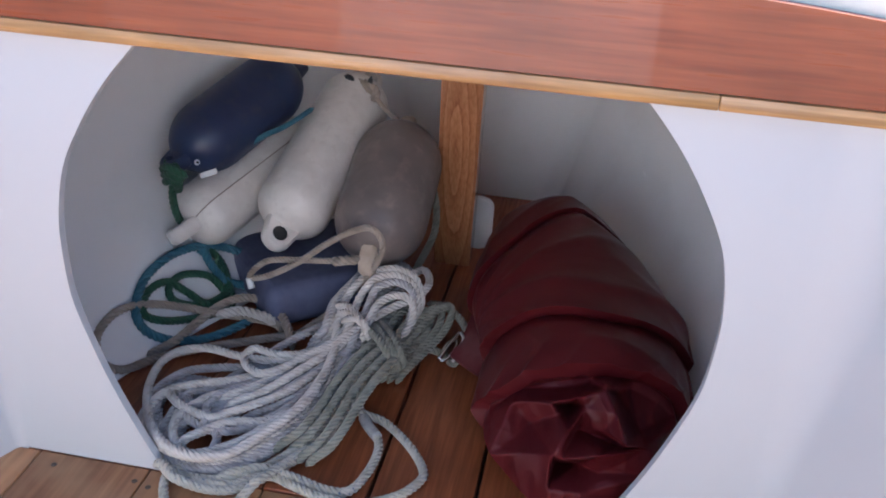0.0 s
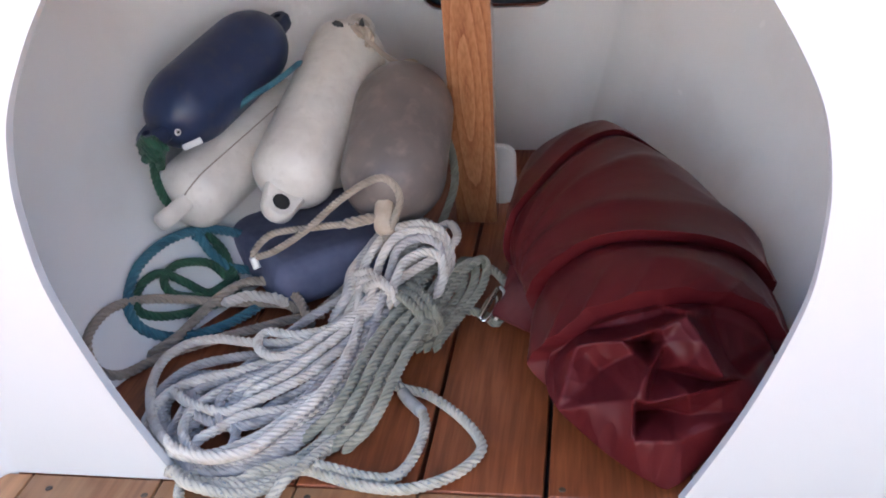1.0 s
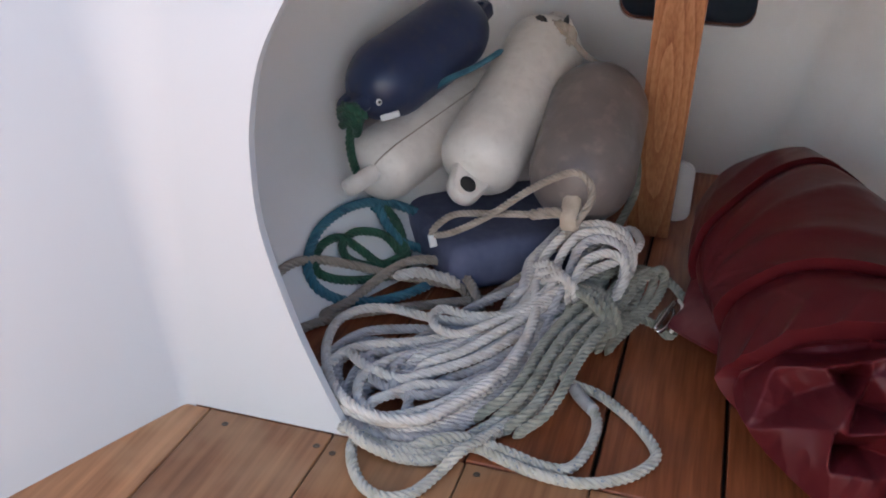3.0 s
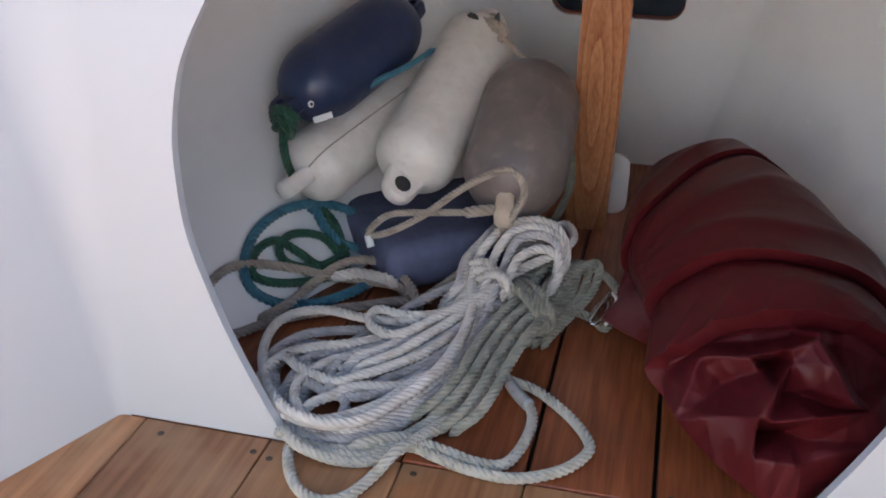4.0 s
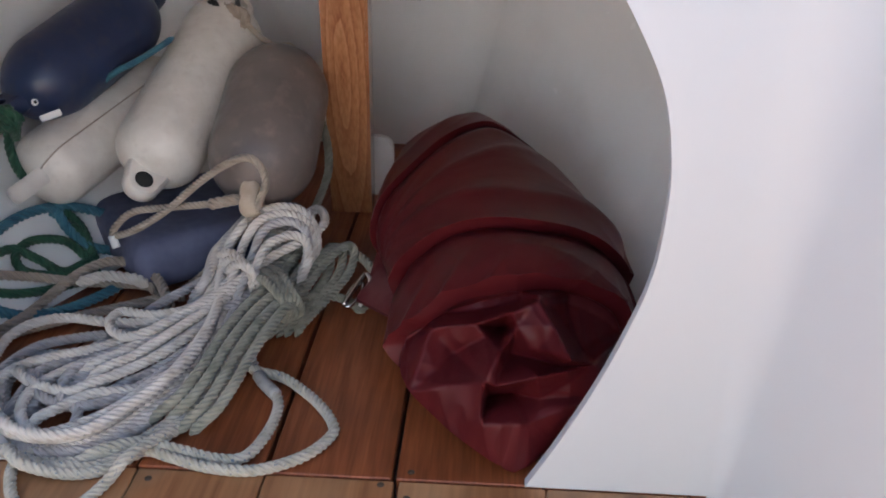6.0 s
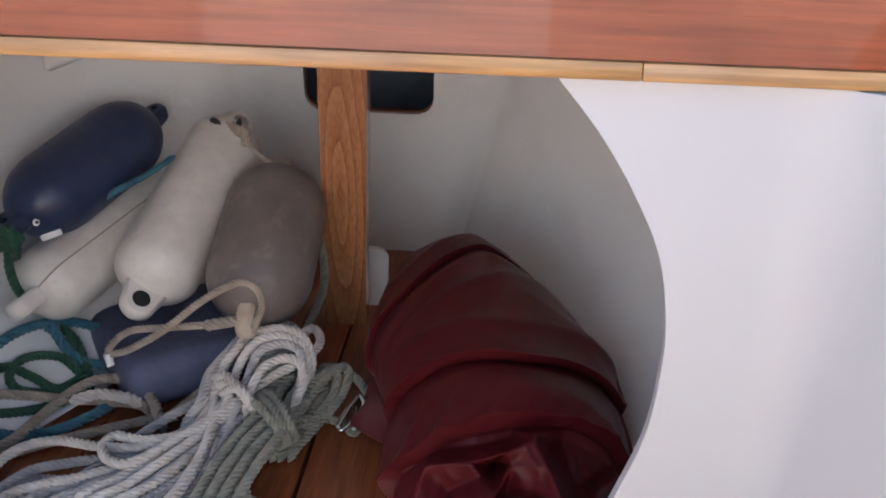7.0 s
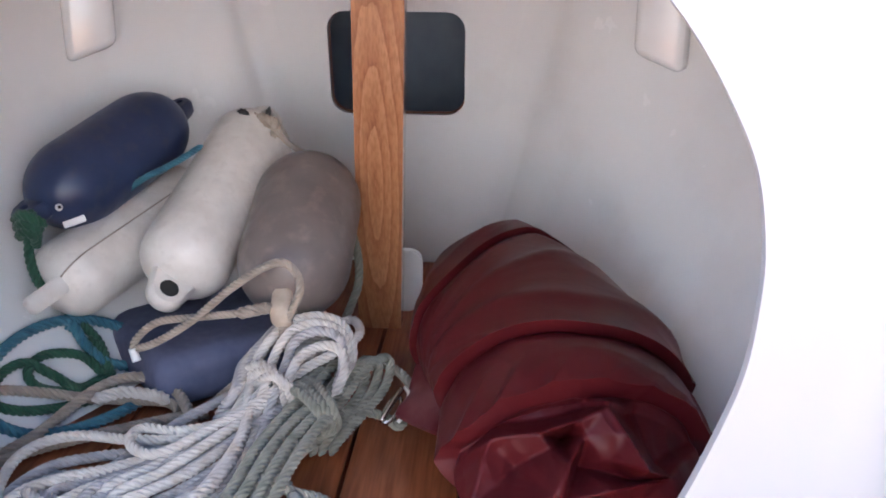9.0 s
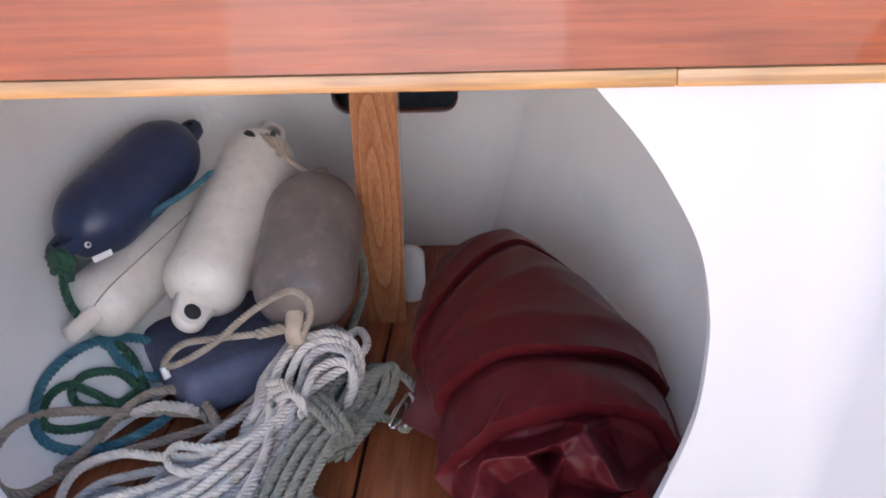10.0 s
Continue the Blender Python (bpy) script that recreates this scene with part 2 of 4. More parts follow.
def sweep(path, radius_at, sides=10, twist=0.0, lobes=0, depth=0.0, caps=True):
    """A tube along path; with lobes it is a laid rope of that many strands. Returns vertices and faces."""
    n = len(path)
    tan = np.gradient(path, axis=0)
    tan /= np.linalg.norm(tan, axis=1)[:, None] + 1e-12
    ref = np.array([0.0, 0.0, 1.0]) if abs(tan[0][2]) < 0.9 else np.array([1.0, 0.0, 0.0])
    u = ref - tan[0] * ref.dot(tan[0])
    u /= np.linalg.norm(u)
    seg = np.r_[0, np.cumsum(np.linalg.norm(np.diff(path, axis=0), axis=1))]
    ang = np.arange(sides) * 2 * np.pi / sides
    verts, faces = [], []
    for i in range(n):
        u = u - tan[i] * u.dot(tan[i])
        u /= np.linalg.norm(u)
        v = np.cross(tan[i], u)
        ph = seg[i] * twist
        r = radius_at(i / (n - 1)) * (strands(ang - ph, lobes, depth) if lobes else np.ones(sides))
        verts.extend(path[i] + r[:, None] * (np.cos(ang)[:, None] * u + np.sin(ang)[:, None] * v))
    for i in range(n - 1):
        for k in range(sides):
            a, b_ = i * sides + k, i * sides + (k + 1) % sides
            faces.append((a, b_, b_ + sides, a + sides))
    if caps:
        faces.append(tuple(range(sides))[::-1])
        faces.append(tuple((n - 1) * sides + k for k in range(sides)))
    return [tuple(q) for q in verts], faces


def raw(name, verts, faces, mat, parent=None, label="", smooth=True):
    me = bpy.data.meshes.new(name)
    me.from_pydata(verts, [], faces)
    me.update()
    if smooth:
        me.shade_smooth()
    me.materials.append(mat)
    ob = new(name, me)
    if parent:
        ob.parent = parent
    if label:
        ob["label"] = label
    return ob


def rope(name, pts, r, mat, parent=None, label="", step=0.0014):
    if name in ("strand", "binding"):                       # cut ends are tucked down into the pile
        ends = []
        for p, q in ((pts[0], pts[1]), (pts[-1], pts[-2])):
            p, q = Vector(p), Vector(q)
            e = p + (p - q).normalized() * 0.016
            e.z = max(0.005, p.z - 0.024)
            ends.append(tuple(e))
        pts = [ends[0], *pts, ends[1]]
    path = spline(pts, step)
    v, f = sweep(path, lambda t: r * min(1.0, 0.25 + 110 * min(t, 1 - t) * len(path) * step), 40, 2 * math.pi / (5.4 * r), 4, 0.50)
    return raw(name, v, f, mat, parent, label)


def lathe(bm, profile, m, sides=40, flute=None):
    """Turn a profile of (distance along the axis, radius) round the z axis of m."""
    rings = []
    for h, r in profile:
        ring = []
        for k in range(sides):
            a = 2 * math.pi * k / sides
            rr = r * (1 + (flute(h, a) if flute else 0))
            ring.append(bm.verts.new(m @ Vector((rr * math.cos(a), rr * math.sin(a), h))))
        rings.append(ring)
    for p, q in zip(rings, rings[1:]):
        for k in range(sides):
            bm.faces.new((p[k], p[(k + 1) % sides], q[(k + 1) % sides], q[k]))
    bm.faces.new(rings[0][::-1]), bm.faces.new(rings[-1])
    return bm


# ---- the boat: structure ----
MID = -0.09          # the centre line
DECK = 0.525         # underside of the fascia over the opening
HALF = [(0.0, 0.252), (0.04, 0.273), (0.10, 0.301), (0.16, 0.324), (0.225, 0.343), (0.285, 0.348),
        (0.33, 0.346), (0.385, 0.334), (0.435, 0.309), (0.48, 0.279), (0.522, 0.243), (0.545, 0.222)]
edge = spline([(w, 0, z) for z, w in HALF], 0.008)

# the bulkhead with its rounded opening, in two leaves that meet over it
bm = bmesh.new()
T = 0.011
WALL_L, WALL_R = -0.528, 0.345
for side, outer in ((-1, WALL_L - 0.10), (1, WALL_R + 0.10)):
    rows = [((MID + 0.001 + 0.012 * p[2] + side * (p[0] - (0.0045 if side < 0 else 0.0020)), p[2]), (outer, p[2])) for p in edge]
    grid = []
    for (xi, zi), (xo, zo) in rows:
        grid.append([bm.verts.new((xi, 0, zi)), bm.verts.new((xo, 0, zo)), bm.verts.new((xi, T, zi)), bm.verts.new((xo, T, zo))])
    for p, q in zip(grid, grid[1:]):
        bm.faces.new((p[0], p[1], q[1], q[0]))
        bm.faces.new((p[2], p[3], q[3], q[2]))
        bm.faces.new((p[0], p[2], q[2], q[0]))
        bm.faces.new((p[1], p[3], q[3], q[1]))
    for p in (grid[0], grid[-1]):
        bm.faces.new((p[0], p[1], p[3], p[2]))
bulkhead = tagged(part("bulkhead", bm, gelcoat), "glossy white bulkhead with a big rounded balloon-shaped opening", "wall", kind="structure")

# cockpit sides, splayed outwards, with a rounded inside corner
for name, x0, s in (("wall_west", WALL_L, -1), ("wall_east", WALL_R, 1)):
    bm = bmesh.new()
    levels = []
    for z in np.linspace(-0.03, 0.524, 13):
        R = 0.014 + 0.16 * max(0.0, z)
        flare = s * 0.13 * max(0.0, z)
        line = [(x0 - s * R, 0.0)]
        for k in range(1, 25):
            a = (k / 25) ** 1.7 * radians(68)
            line.append((x0 - s * R + s * R * math.sin(a), -R * (1 - math.cos(a))))
        line.append((x0 + s * 0.68, -1.70))
        line += [(p[0] + s * 0.04, p[1] + 0.012) for p in line[::-1]]
        levels.append([bm.verts.new((p[0] + flare, p[1] - 0.0002, z)) for p in line])
    for lower, upper in zip(levels, levels[1:]):
        for k in range(len(lower)):
            m = (k + 1) % len(lower)
            bm.faces.new((lower[k], lower[m], upper[m], upper[k]))
    bm.faces.new(levels[0]), bm.faces.new(levels[-1])
    tagged(part(name, bm, gelcoat), "smooth white cockpit side wall beside the wooden sole", "wall", kind="structure")
# Unseen end wall, added to bounce sun into the locker and onto the fascia.
bm = box(bmesh.new(), -0.46, 0.22, -1.22, -1.18, -0.03, 0.78, 0.004)
tagged(part("bounce_wall_south", bm, bounce_white), "unseen white cockpit end wall added to bounce light", "wall", kind="structure")
# Unseen darker panels, added so the fascia mirrors a bright strip between them.
for x0, x1 in ((-1.25, -0.462), (0.222, 1.08)):
    bm = box(bmesh.new(), x0, x1, -1.22, -1.185, -0.03, 0.78, 0.004)
    tagged(part("reflected_panel_south", bm, panel_grey), "unseen grey panel added beside the end wall to shape reflections", "wall", kind="structure")
for name, x0, s in (("side_deck_west", WALL_L, -1), ("side_deck_east", WALL_R, 1)):
    bm = prism(bmesh.new(), [(x0 + s * 0.078, 0.008), (x0 + s * 0.758, -1.70), (s * 1.9, -1.70), (s * 1.9, 0.008)], "z", 0.49, 0.5232)
    tagged(part(name, bm, cream), "cream painted side deck of the boat", "deck", kind="structure")

# hull sides inside the locker
YS = [0.0, 0.2, 0.41, 0.635, 0.80, 0.935]
W0 = [0.43, 0.375, 0.285, 0.225, 0.178, 0.137]
W1 = [0.64, 0.58, 0.52, 0.44, 0.340, 0.228]
PW = [3.4, 3.4, 3.3, 2.4, 1.6, 1.1]


RAKE = 0.24          # the end wall and the post lean towards the opening


def rake(bm, k=RAKE):
    for v in bm.verts:
        v.co.y -= k * max(0.0, v.co.z)
    return bm


def hull_half(y, z):
    w0, w1, p = np.interp(y, YS, W0), np.interp(y, YS, W1), np.interp(y, YS, PW)
    return w0 + (w1 - w0) * (1 - (1 - min(max(z, 0.0), 0.56) / 0.57) ** p)


for name, s in (("hull_side_west", -1), ("hull_side_east", 1)):
    bm = bmesh.new()
    ny, nz = 40, 28
    ys = np.r_[np.linspace(T, 0.895, ny - 12), 0.935 - 0.035 * (1 - np.sin(np.linspace(0.08, 1, 12) * math.pi / 2))]
    inner = [[bm.verts.new((MID + s * sum(hull_half(min(max(y + d, 0), 0.935), z) for d in (-0.08, -0.04, 0, 0.04, 0.08)) / 5, y, z)) for z in np.linspace(-0.02, 0.56, nz)] for y in ys]
    for row, y in zip(inner, ys):
        tuck = 0.035 - math.sqrt(max(0.0, 0.035 ** 2 - max(0.0, y - 0.900) ** 2))
        for v in row:
            v.co.x -= s * tuck
            v.co.y *= 1 - RAKE * max(0.0, v.co.z) / 0.935
    outer = [[bm.verts.new((v.co.x + s * 0.02, v.co.y + 0.01, v.co.z)) for v in row] for row in inner]
    for g in (inner, outer):
        for i in range(ny - 1):
            for k in range(nz - 1):
                bm.faces.new((g[i][k], g[i + 1][k], g[i + 1][k + 1], g[i][k + 1]))
    for i in range(ny - 1):
        bm.faces.new((inner[i][0], inner[i + 1][0], outer[i + 1][0], outer[i][0]))
        bm.faces.new((inner[i][-1], inner[i + 1][-1], outer[i + 1][-1], outer[i][-1]))
    for k in range(nz - 1):
        bm.faces.new((inner[0][k], inner[0][k + 1], outer[0][k + 1], outer[0][k]))
        bm.faces.new((inner[-1][k], inner[-1][k + 1], outer[-1][k + 1], outer[-1][k]))
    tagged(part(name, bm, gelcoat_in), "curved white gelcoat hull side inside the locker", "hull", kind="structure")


def rounded(x0, x1, z0, z1, r, n=6):
    out = []
    for cx, cz, a0 in ((x1 - r, z1 - r, 0), (x0 + r, z1 - r, 90), (x0 + r, z0 + r, 180), (x1 - r, z0 + r, 270)):
        out += [(cx + r * math.cos(radians(a0 + 90 * k / n)), cz + r * math.sin(radians(a0 + 90 * k / n))) for k in range(n + 1)]
    return out


# the end wall with its hand hole
bm = bmesh.new()
hole = rounded(-0.203, 0.015, 0.276, 0.442, 0.029)
n = len(hole)
cx, cz = -0.094, 0.359


def square_at(p):
    dx, dz = p[0] - cx, p[1] - cz
    k = min((0.40 if dx > 0 else 0.40) / max(abs(dx), 1e-6), (0.22 if dz > 0 else 0.36) / max(abs(dz), 1e-6))
    return cx + dx * k, cz + dz * k


WY = 0.935
ring = [[bm.verts.new((p[0], y, p[1])) for p in hole] for y in (WY, WY + 0.014)]
far = [[bm.verts.new((*(lambda q: (q[0], y, q[1]))(square_at(p)),)) for p in hole] for y in (WY, WY + 0.014)]
for i in range(n):
    k = (i + 1) % n
    bm.faces.new((ring[0][i], ring[0][k], far[0][k], far[0][i]))
    bm.faces.new((ring[1][i], ring[1][k], far[1][k], far[1][i]))
    bm.faces.new((ring[0][i], ring[0][k], ring[1][k], ring[1][i]))
rake(bm)
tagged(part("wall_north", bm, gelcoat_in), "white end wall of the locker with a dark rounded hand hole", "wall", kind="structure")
bm = bmesh.new()
inner_ring = rounded(-0.2025, 0.0145, 0.2775, 0.4415, 0.0285)
a = [[bm.verts.new((p[0], y, p[1])) for p in hole] for y in (WY + 0.0145, WY + 0.030)]
b2 = [[bm.verts.new((p[0], y, p[1])) for p in inner_ring] for y in (WY + 0.0145, WY + 0.030)]
for i in range(n):
    k = (i + 1) % n
    bm.faces.new((a[0][i], a[0][k], b2[0][k], b2[0][i]))
    bm.faces.new((b2[0][i], b2[0][k], b2[1][k], b2[1][i]))
    bm.faces.new((a[1][i], a[1][k], b2[1][k], b2[1][i]))
    bm.faces.new((a[0][i], a[0][k], a[1][k], a[1][i]))
rake(bm)
tagged(part("hand_hole_trim", bm, mahogany), "raw reddish plywood edge round the hand hole", "trim", kind="structure")
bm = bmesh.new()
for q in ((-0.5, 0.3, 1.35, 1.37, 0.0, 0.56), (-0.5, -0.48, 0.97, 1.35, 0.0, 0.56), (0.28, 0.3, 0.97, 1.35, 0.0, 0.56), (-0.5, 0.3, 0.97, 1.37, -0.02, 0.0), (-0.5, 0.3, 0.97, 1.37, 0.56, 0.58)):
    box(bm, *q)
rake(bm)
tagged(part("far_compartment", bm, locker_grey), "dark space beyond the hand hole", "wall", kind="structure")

# fascia over the opening, cambered on top, with a light lip below, and the deck behind it
bm = bmesh.new()
top = [(x, 0.632 - (x - MID) ** 2 / 8.6) for x in np.linspace(0.64, -0.82, 41)]
prism(bm, [(-0.82, 0.5390), (0.64, 0.5390)] + top, "y", -0.016, -0.002)
bmesh.ops.bevel(bm, geom=[e for e in bm.edges if all(v.co.y < -0.01 for v in e.verts) and all(v.co.z < 0.5395 for v in e.verts)], offset=0.0014, segments=2, affect="EDGES")
tagged(part("fascia", bm, mahogany), "varnished red-brown mahogany fascia board over the locker opening", "board", kind="structure")
for x0, x1 in ((-0.82, 0.2158), (0.2162, 0.64)):
    bm = box(bmesh.new(), x0, x1, -0.018, -0.001, DECK, 0.5385, 0.0012)
    tagged(part("fascia_lip", bm, ash), "light hardwood lip along the bottom of the fascia", "trim", kind="structure")
bm = bmesh.new()
arc = [(x, 0.626 - (x - MID) ** 2 / 8.6) for x in np.linspace(-0.82, 0.64, 41)]
prism(bm, arc + [(p[0], p[1] + 0.02) for p in arc[::-1]], "y", 0.0, 1.6)
tagged(part("deck", bm, cream), "cambered cream deck above the locker", "deck", kind="structure")
bm = box(bmesh.new(), -0.80, 0.62, 0.012, 1.0, 0.545, 0.56)
tagged(part("ceiling", bm, gelcoat_in), "white underside of the deck inside the locker", "ceiling", kind="structure")
bm = bmesh.new()
bmesh.ops.create_grid(bm, x_segments=8, y_segments=8, size=900, matrix=Matrix.Translation((0, 0, -0.7)))
tagged(part("water", bm, sea), "dark water round the boat", "water", kind="structure")

# ---- the post ----
post = thing("post", "varnished oak post standing on the sole", "post")
bm = bmesh.new()
prism(bm, [(-0.129, -0.0), (-0.066, -0.0), (-0.049, 0.545), (-0.116, 0.545)], "y", 0.617, 0.66)
rake(bm, 0.215)
bmesh.ops.bevel(bm, geom=[e for e in bm.edges if abs(e.verts[0].co.z - e.verts[1].co.z) > 0.3], offset=0.003, segments=2, affect="EDGES")
part("post_body", bm, oak, post)

# ---- fenders ----
def aim(p, q):
    """A frame at p whose z axis points to q."""
    return Matrix.Translation(p) @ (Vector(q) - Vector(p)).to_track_quat("Z", "Y").to_matrix().to_4x4()


def fender(name, p, q, r, mat, label, turn=0.0, edge=None, group="fenders", hole=0.0105, ro=0.0215, dome=0.8, eye_mat=None):
    """p and q: the eyes at its two ends."""
    t = thing(name, label, "fender", group)
    m = aim(p, q) @ Matrix.Rotation(radians(turn), 4, "Z")
    if edge:                                   # the side to which the flat of the lug turns
        axis = (Vector(q) - Vector(p)).normalized()
        flat_side = Vector(edge)
        flat_side = (flat_side - axis * flat_side.dot(axis)).normalized()
        across = flat_side.cross(axis)
        m = Matrix.Translation(p) @ Matrix((across, flat_side, axis)).transposed().to_4x4()
    L = (Vector(q) - Vector(p)).length
    prof = []
    d = r * dome
    for k in range(0, 13):
        a = k / 12 * math.pi / 2
        prof.append((0.018 + d * (1 - math.cos(a)), max(r * math.sin(a), 0.004)))
    for k in range(1, 12):
        prof.append((0.018 + d + (L - 2 * (0.018 + d)) * k / 12, r))
    for k in range(12, -1, -1):
        a = k / 12 * math.pi / 2
        prof.append((L - 0.018 - d * (1 - math.cos(a)), max(r * math.sin(a), 0.004)))
    bm = lathe(bmesh.new(), prof, m, 48, lambda h, a: 0.004 * noise.noise(Vector((h * 14, math.cos(a) * 1.3, math.sin(a) * 1.3 + r * 90))) )
    part("body", bm, mat, t)
    for z0, s in ((0.0, 1), (L, -1)):
        bm = bmesh.new()
        n = 28
        w = 0.0115
        def ringv(rad, y, out):
            vs = []
            for k in range(n):
                a = 2 * math.pi * k / n
                x, z = rad * math.cos(a), rad * math.sin(a)
                if out and z > 0:
                    x, z = x * (1 + 0.9 * z / rad), z * 2.7
                vs.append(bm.verts.new(m @ Vector((x, y, z0 + s * (z + 0.004)))))
            return vs
        rings = [ringv(hole, -w, 0), ringv(ro - 0.004, -w, 1), ringv(ro, -w + 0.005, 1), ringv(ro, w - 0.005, 1), ringv(ro - 0.004, w, 1), ringv(hole, w, 0)]
        rings.append(rings[0])
        for A, B in zip(rings, rings[1:]):
            for k in range(n):
                bm.faces.new((A[k], A[(k + 1) % n], B[(k + 1) % n], B[k]))
        part("eye", bm, eye_mat or mat, t)
    return t, m, L


cushion = thing("cushion", "navy blue cloth cushion lying under the fenders", "cushion")
bm = box(bmesh.new(), -0.130, 0.110, -0.100, 0.115, 0.0, 0.07, 0.024, 5)
bmesh.ops.subdivide_edges(bm, edges=bm.edges[:], cuts=2, use_grid_fill=True)
bmesh.ops.transform(bm, matrix=pose(-0.285, 0.478, 0.001, 0, 0, 40), verts=bm.verts)
for v in bm.verts:
    v.co += Vector((0, 0, 1)) * 0.008 * noise.noise(v.co * 16) * min(1, v.co.z * 20)
part("cover", bm, navy_cloth, cushion)

long_fender, m, L = fender("fender", (-0.326, 0.374, 0.135), (-0.270, 0.690, 0.293), 0.0575, vinyl_white, "long scuffed white vinyl fender with a black eye hole", 0, (0.45, -0.82, 0.46), hole=0.0118, ro=0.0235)
grey_fender, m_grey, L = fender("fender", (-0.178, 0.344, 0.126), (-0.182, 0.612, 0.248), 0.070, vinyl_grey, "fat grimy grey vinyl fender leaning on the post", 85, dome=1.05, hole=0.009, ro=0.0175, eye_mat=tan_vinyl)
navy_fender, m_navy, L_navy = fender("fender", (-0.492, 0.385, 0.224), (-0.378, 0.645, 0.316), 0.057, vinyl_navy, "navy blue vinyl fender lying against the hull", 0, hole=0.006, ro=0.0165, dome=1.25)
short_fender, m_short, L_short = fender("fender", (-0.468, 0.350, 0.133), (-0.360, 0.66, 0.200), 0.052, vinyl_white, "short off-white vinyl fender under the navy one", 0, (-0.57, 0.02, 0.82))
# black lining of the long fender's eye
bm = lathe(bmesh.new(), [(-0.0105, 0.0117), (0.0105, 0.0117)], m @ pose(0, 0, 0.004, 90, 0, 0), 24)
part("eye_lining", bm, grommet_black, long_fender)
# valve and tag on the navy fender
valve = part("valve", lathe(bmesh.new(), [(0, 0.0044), (0.002, 0.0042), (0.0026, 0.0026), (0.0004, 0.0020)], aim((-0.443, 0.372, 0.241), (-0.359, 0.324, 0.271)), 20), white_plastic, navy_fender, "white plastic air valve")
part("valve_core", lathe(bmesh.new(), [(0.0, 0.0019), (0.0029, 0.0019)], aim((-0.443, 0.372, 0.241), (-0.359, 0.324, 0.271)), 14), grommet_black, valve, "dark valve opening")
bm = box(bmesh.new(), -0.013, 0.013, -0.002, 0.002, -0.0042, 0.0042, 0.0012)
bmesh.ops.transform(bm, matrix=Matrix.Translation((-0.431, 0.383, 0.221)) @ pose(0, 0, 0, 0, -16, 25), verts=bm.verts)
part("tag", bm, white_plastic, navy_fender, "small white plastic tag")
# moulding seam along the short fender
axis = (m_short @ Vector((0, 0, 1)) - m_short.translation).normalized()
side = Vector((0.42, -0.62, 0.66))
side = (side - axis * side.dot(axis)).normalized()
v, f = sweep(np.array([tuple(m_short.translation + axis * h + side * 0.0517 * math.sqrt(1 - max(0.0, 1 - (h - 0.018) / 0.0416) ** 2)) for h in np.linspace(0.024, L_short - 0.06, 60)]), lambda t: 0.0011, 6)
raw("moulding_seam", v, f, rope_tan, short_fender)

# ---- the sail bag ----
bag = thing("sail_bag", "rolled burgundy nylon sail bag with crumpled folds on the sole", "bag")
BY = [0.055, 0.12, 0.20, 0.30, 0.42, 0.50, 0.56, 0.60, 0.62]
BW = [0.112, 0.130, 0.142, 0.150, 0.143, 0.124, 0.110, 0.082, 0.03]
BH = [0.122, 0.152, 0.178, 0.194, 0.205, 0.200, 0.172, 0.120, 0.06]
BX = [0.146, 0.148, 0.148, 0.142, 0.116, 0.090, 0.078, 0.072, 0.07]
LINES = [(0.126, 0.019, 0.034), (0.226, 0.017, 0.040), (0.452, 0.011, 0.045)]   # lapped edges across the bag


def key(x, table):
    return float(np.interp(x, [t[0] for t in table], [t[1] for t in table]))


def wrinkle(p, s, stretch=(1, 1, 1)):
    q = Vector((p.x * stretch[0], p.y * stretch[1], p.z * stretch[2])) * s
    return 1 - 2.4 * abs(noise.noise(q))


def drape(v, a):
    """Sharp creases that fan out over the cloth from the corner drawn to the hook, and a few puckers along the foremost hem."""
    reach = math.hypot(3.3 - a, 9 * (v - 0.30)) if a < 4.6 else 2.5
    fan = math.atan2(9 * (v - 0.30), max(0.15, 3.3 - a)) if a < 4.6 else 0.4 * a
    ridge = 1 - abs(2 * noise.noise(Vector((fan * 2.1, reach * 0.30, 3.1))))
    fine = 1 - abs(2 * noise.noise(Vector((fan * 6.0, reach * 0.8, 7.7))))
    out = 0.0052 * (ridge ** 2 - 0.4) * min(1.0, 0.5 * reach) + 0.0010 * (fine ** 2 - 0.3)
    d = v - LINES[0][0]
    if 0 <= d < 0.06:
        pucker = 1 - abs(2 * noise.noise(Vector((a * 2.2 + d * 12, d * 5, 5.0))))
        out += 0.0045 * pucker ** 2 * (1 - d / 0.06)
    return out


def laps(v):
    """How far the cloth stands out at v, and how far it is drawn forward over the layer ahead."""
    off = fore = 0.0
    for line, depth, run in LINES:
        d = v - line
        if d >= 0:
            off += 0.06 * depth * math.exp(-d / 0.05)
            fore -= 0.009 * math.exp(-d / 0.03)
        else:
            off -= depth * math.exp(d / run)
    return off, fore


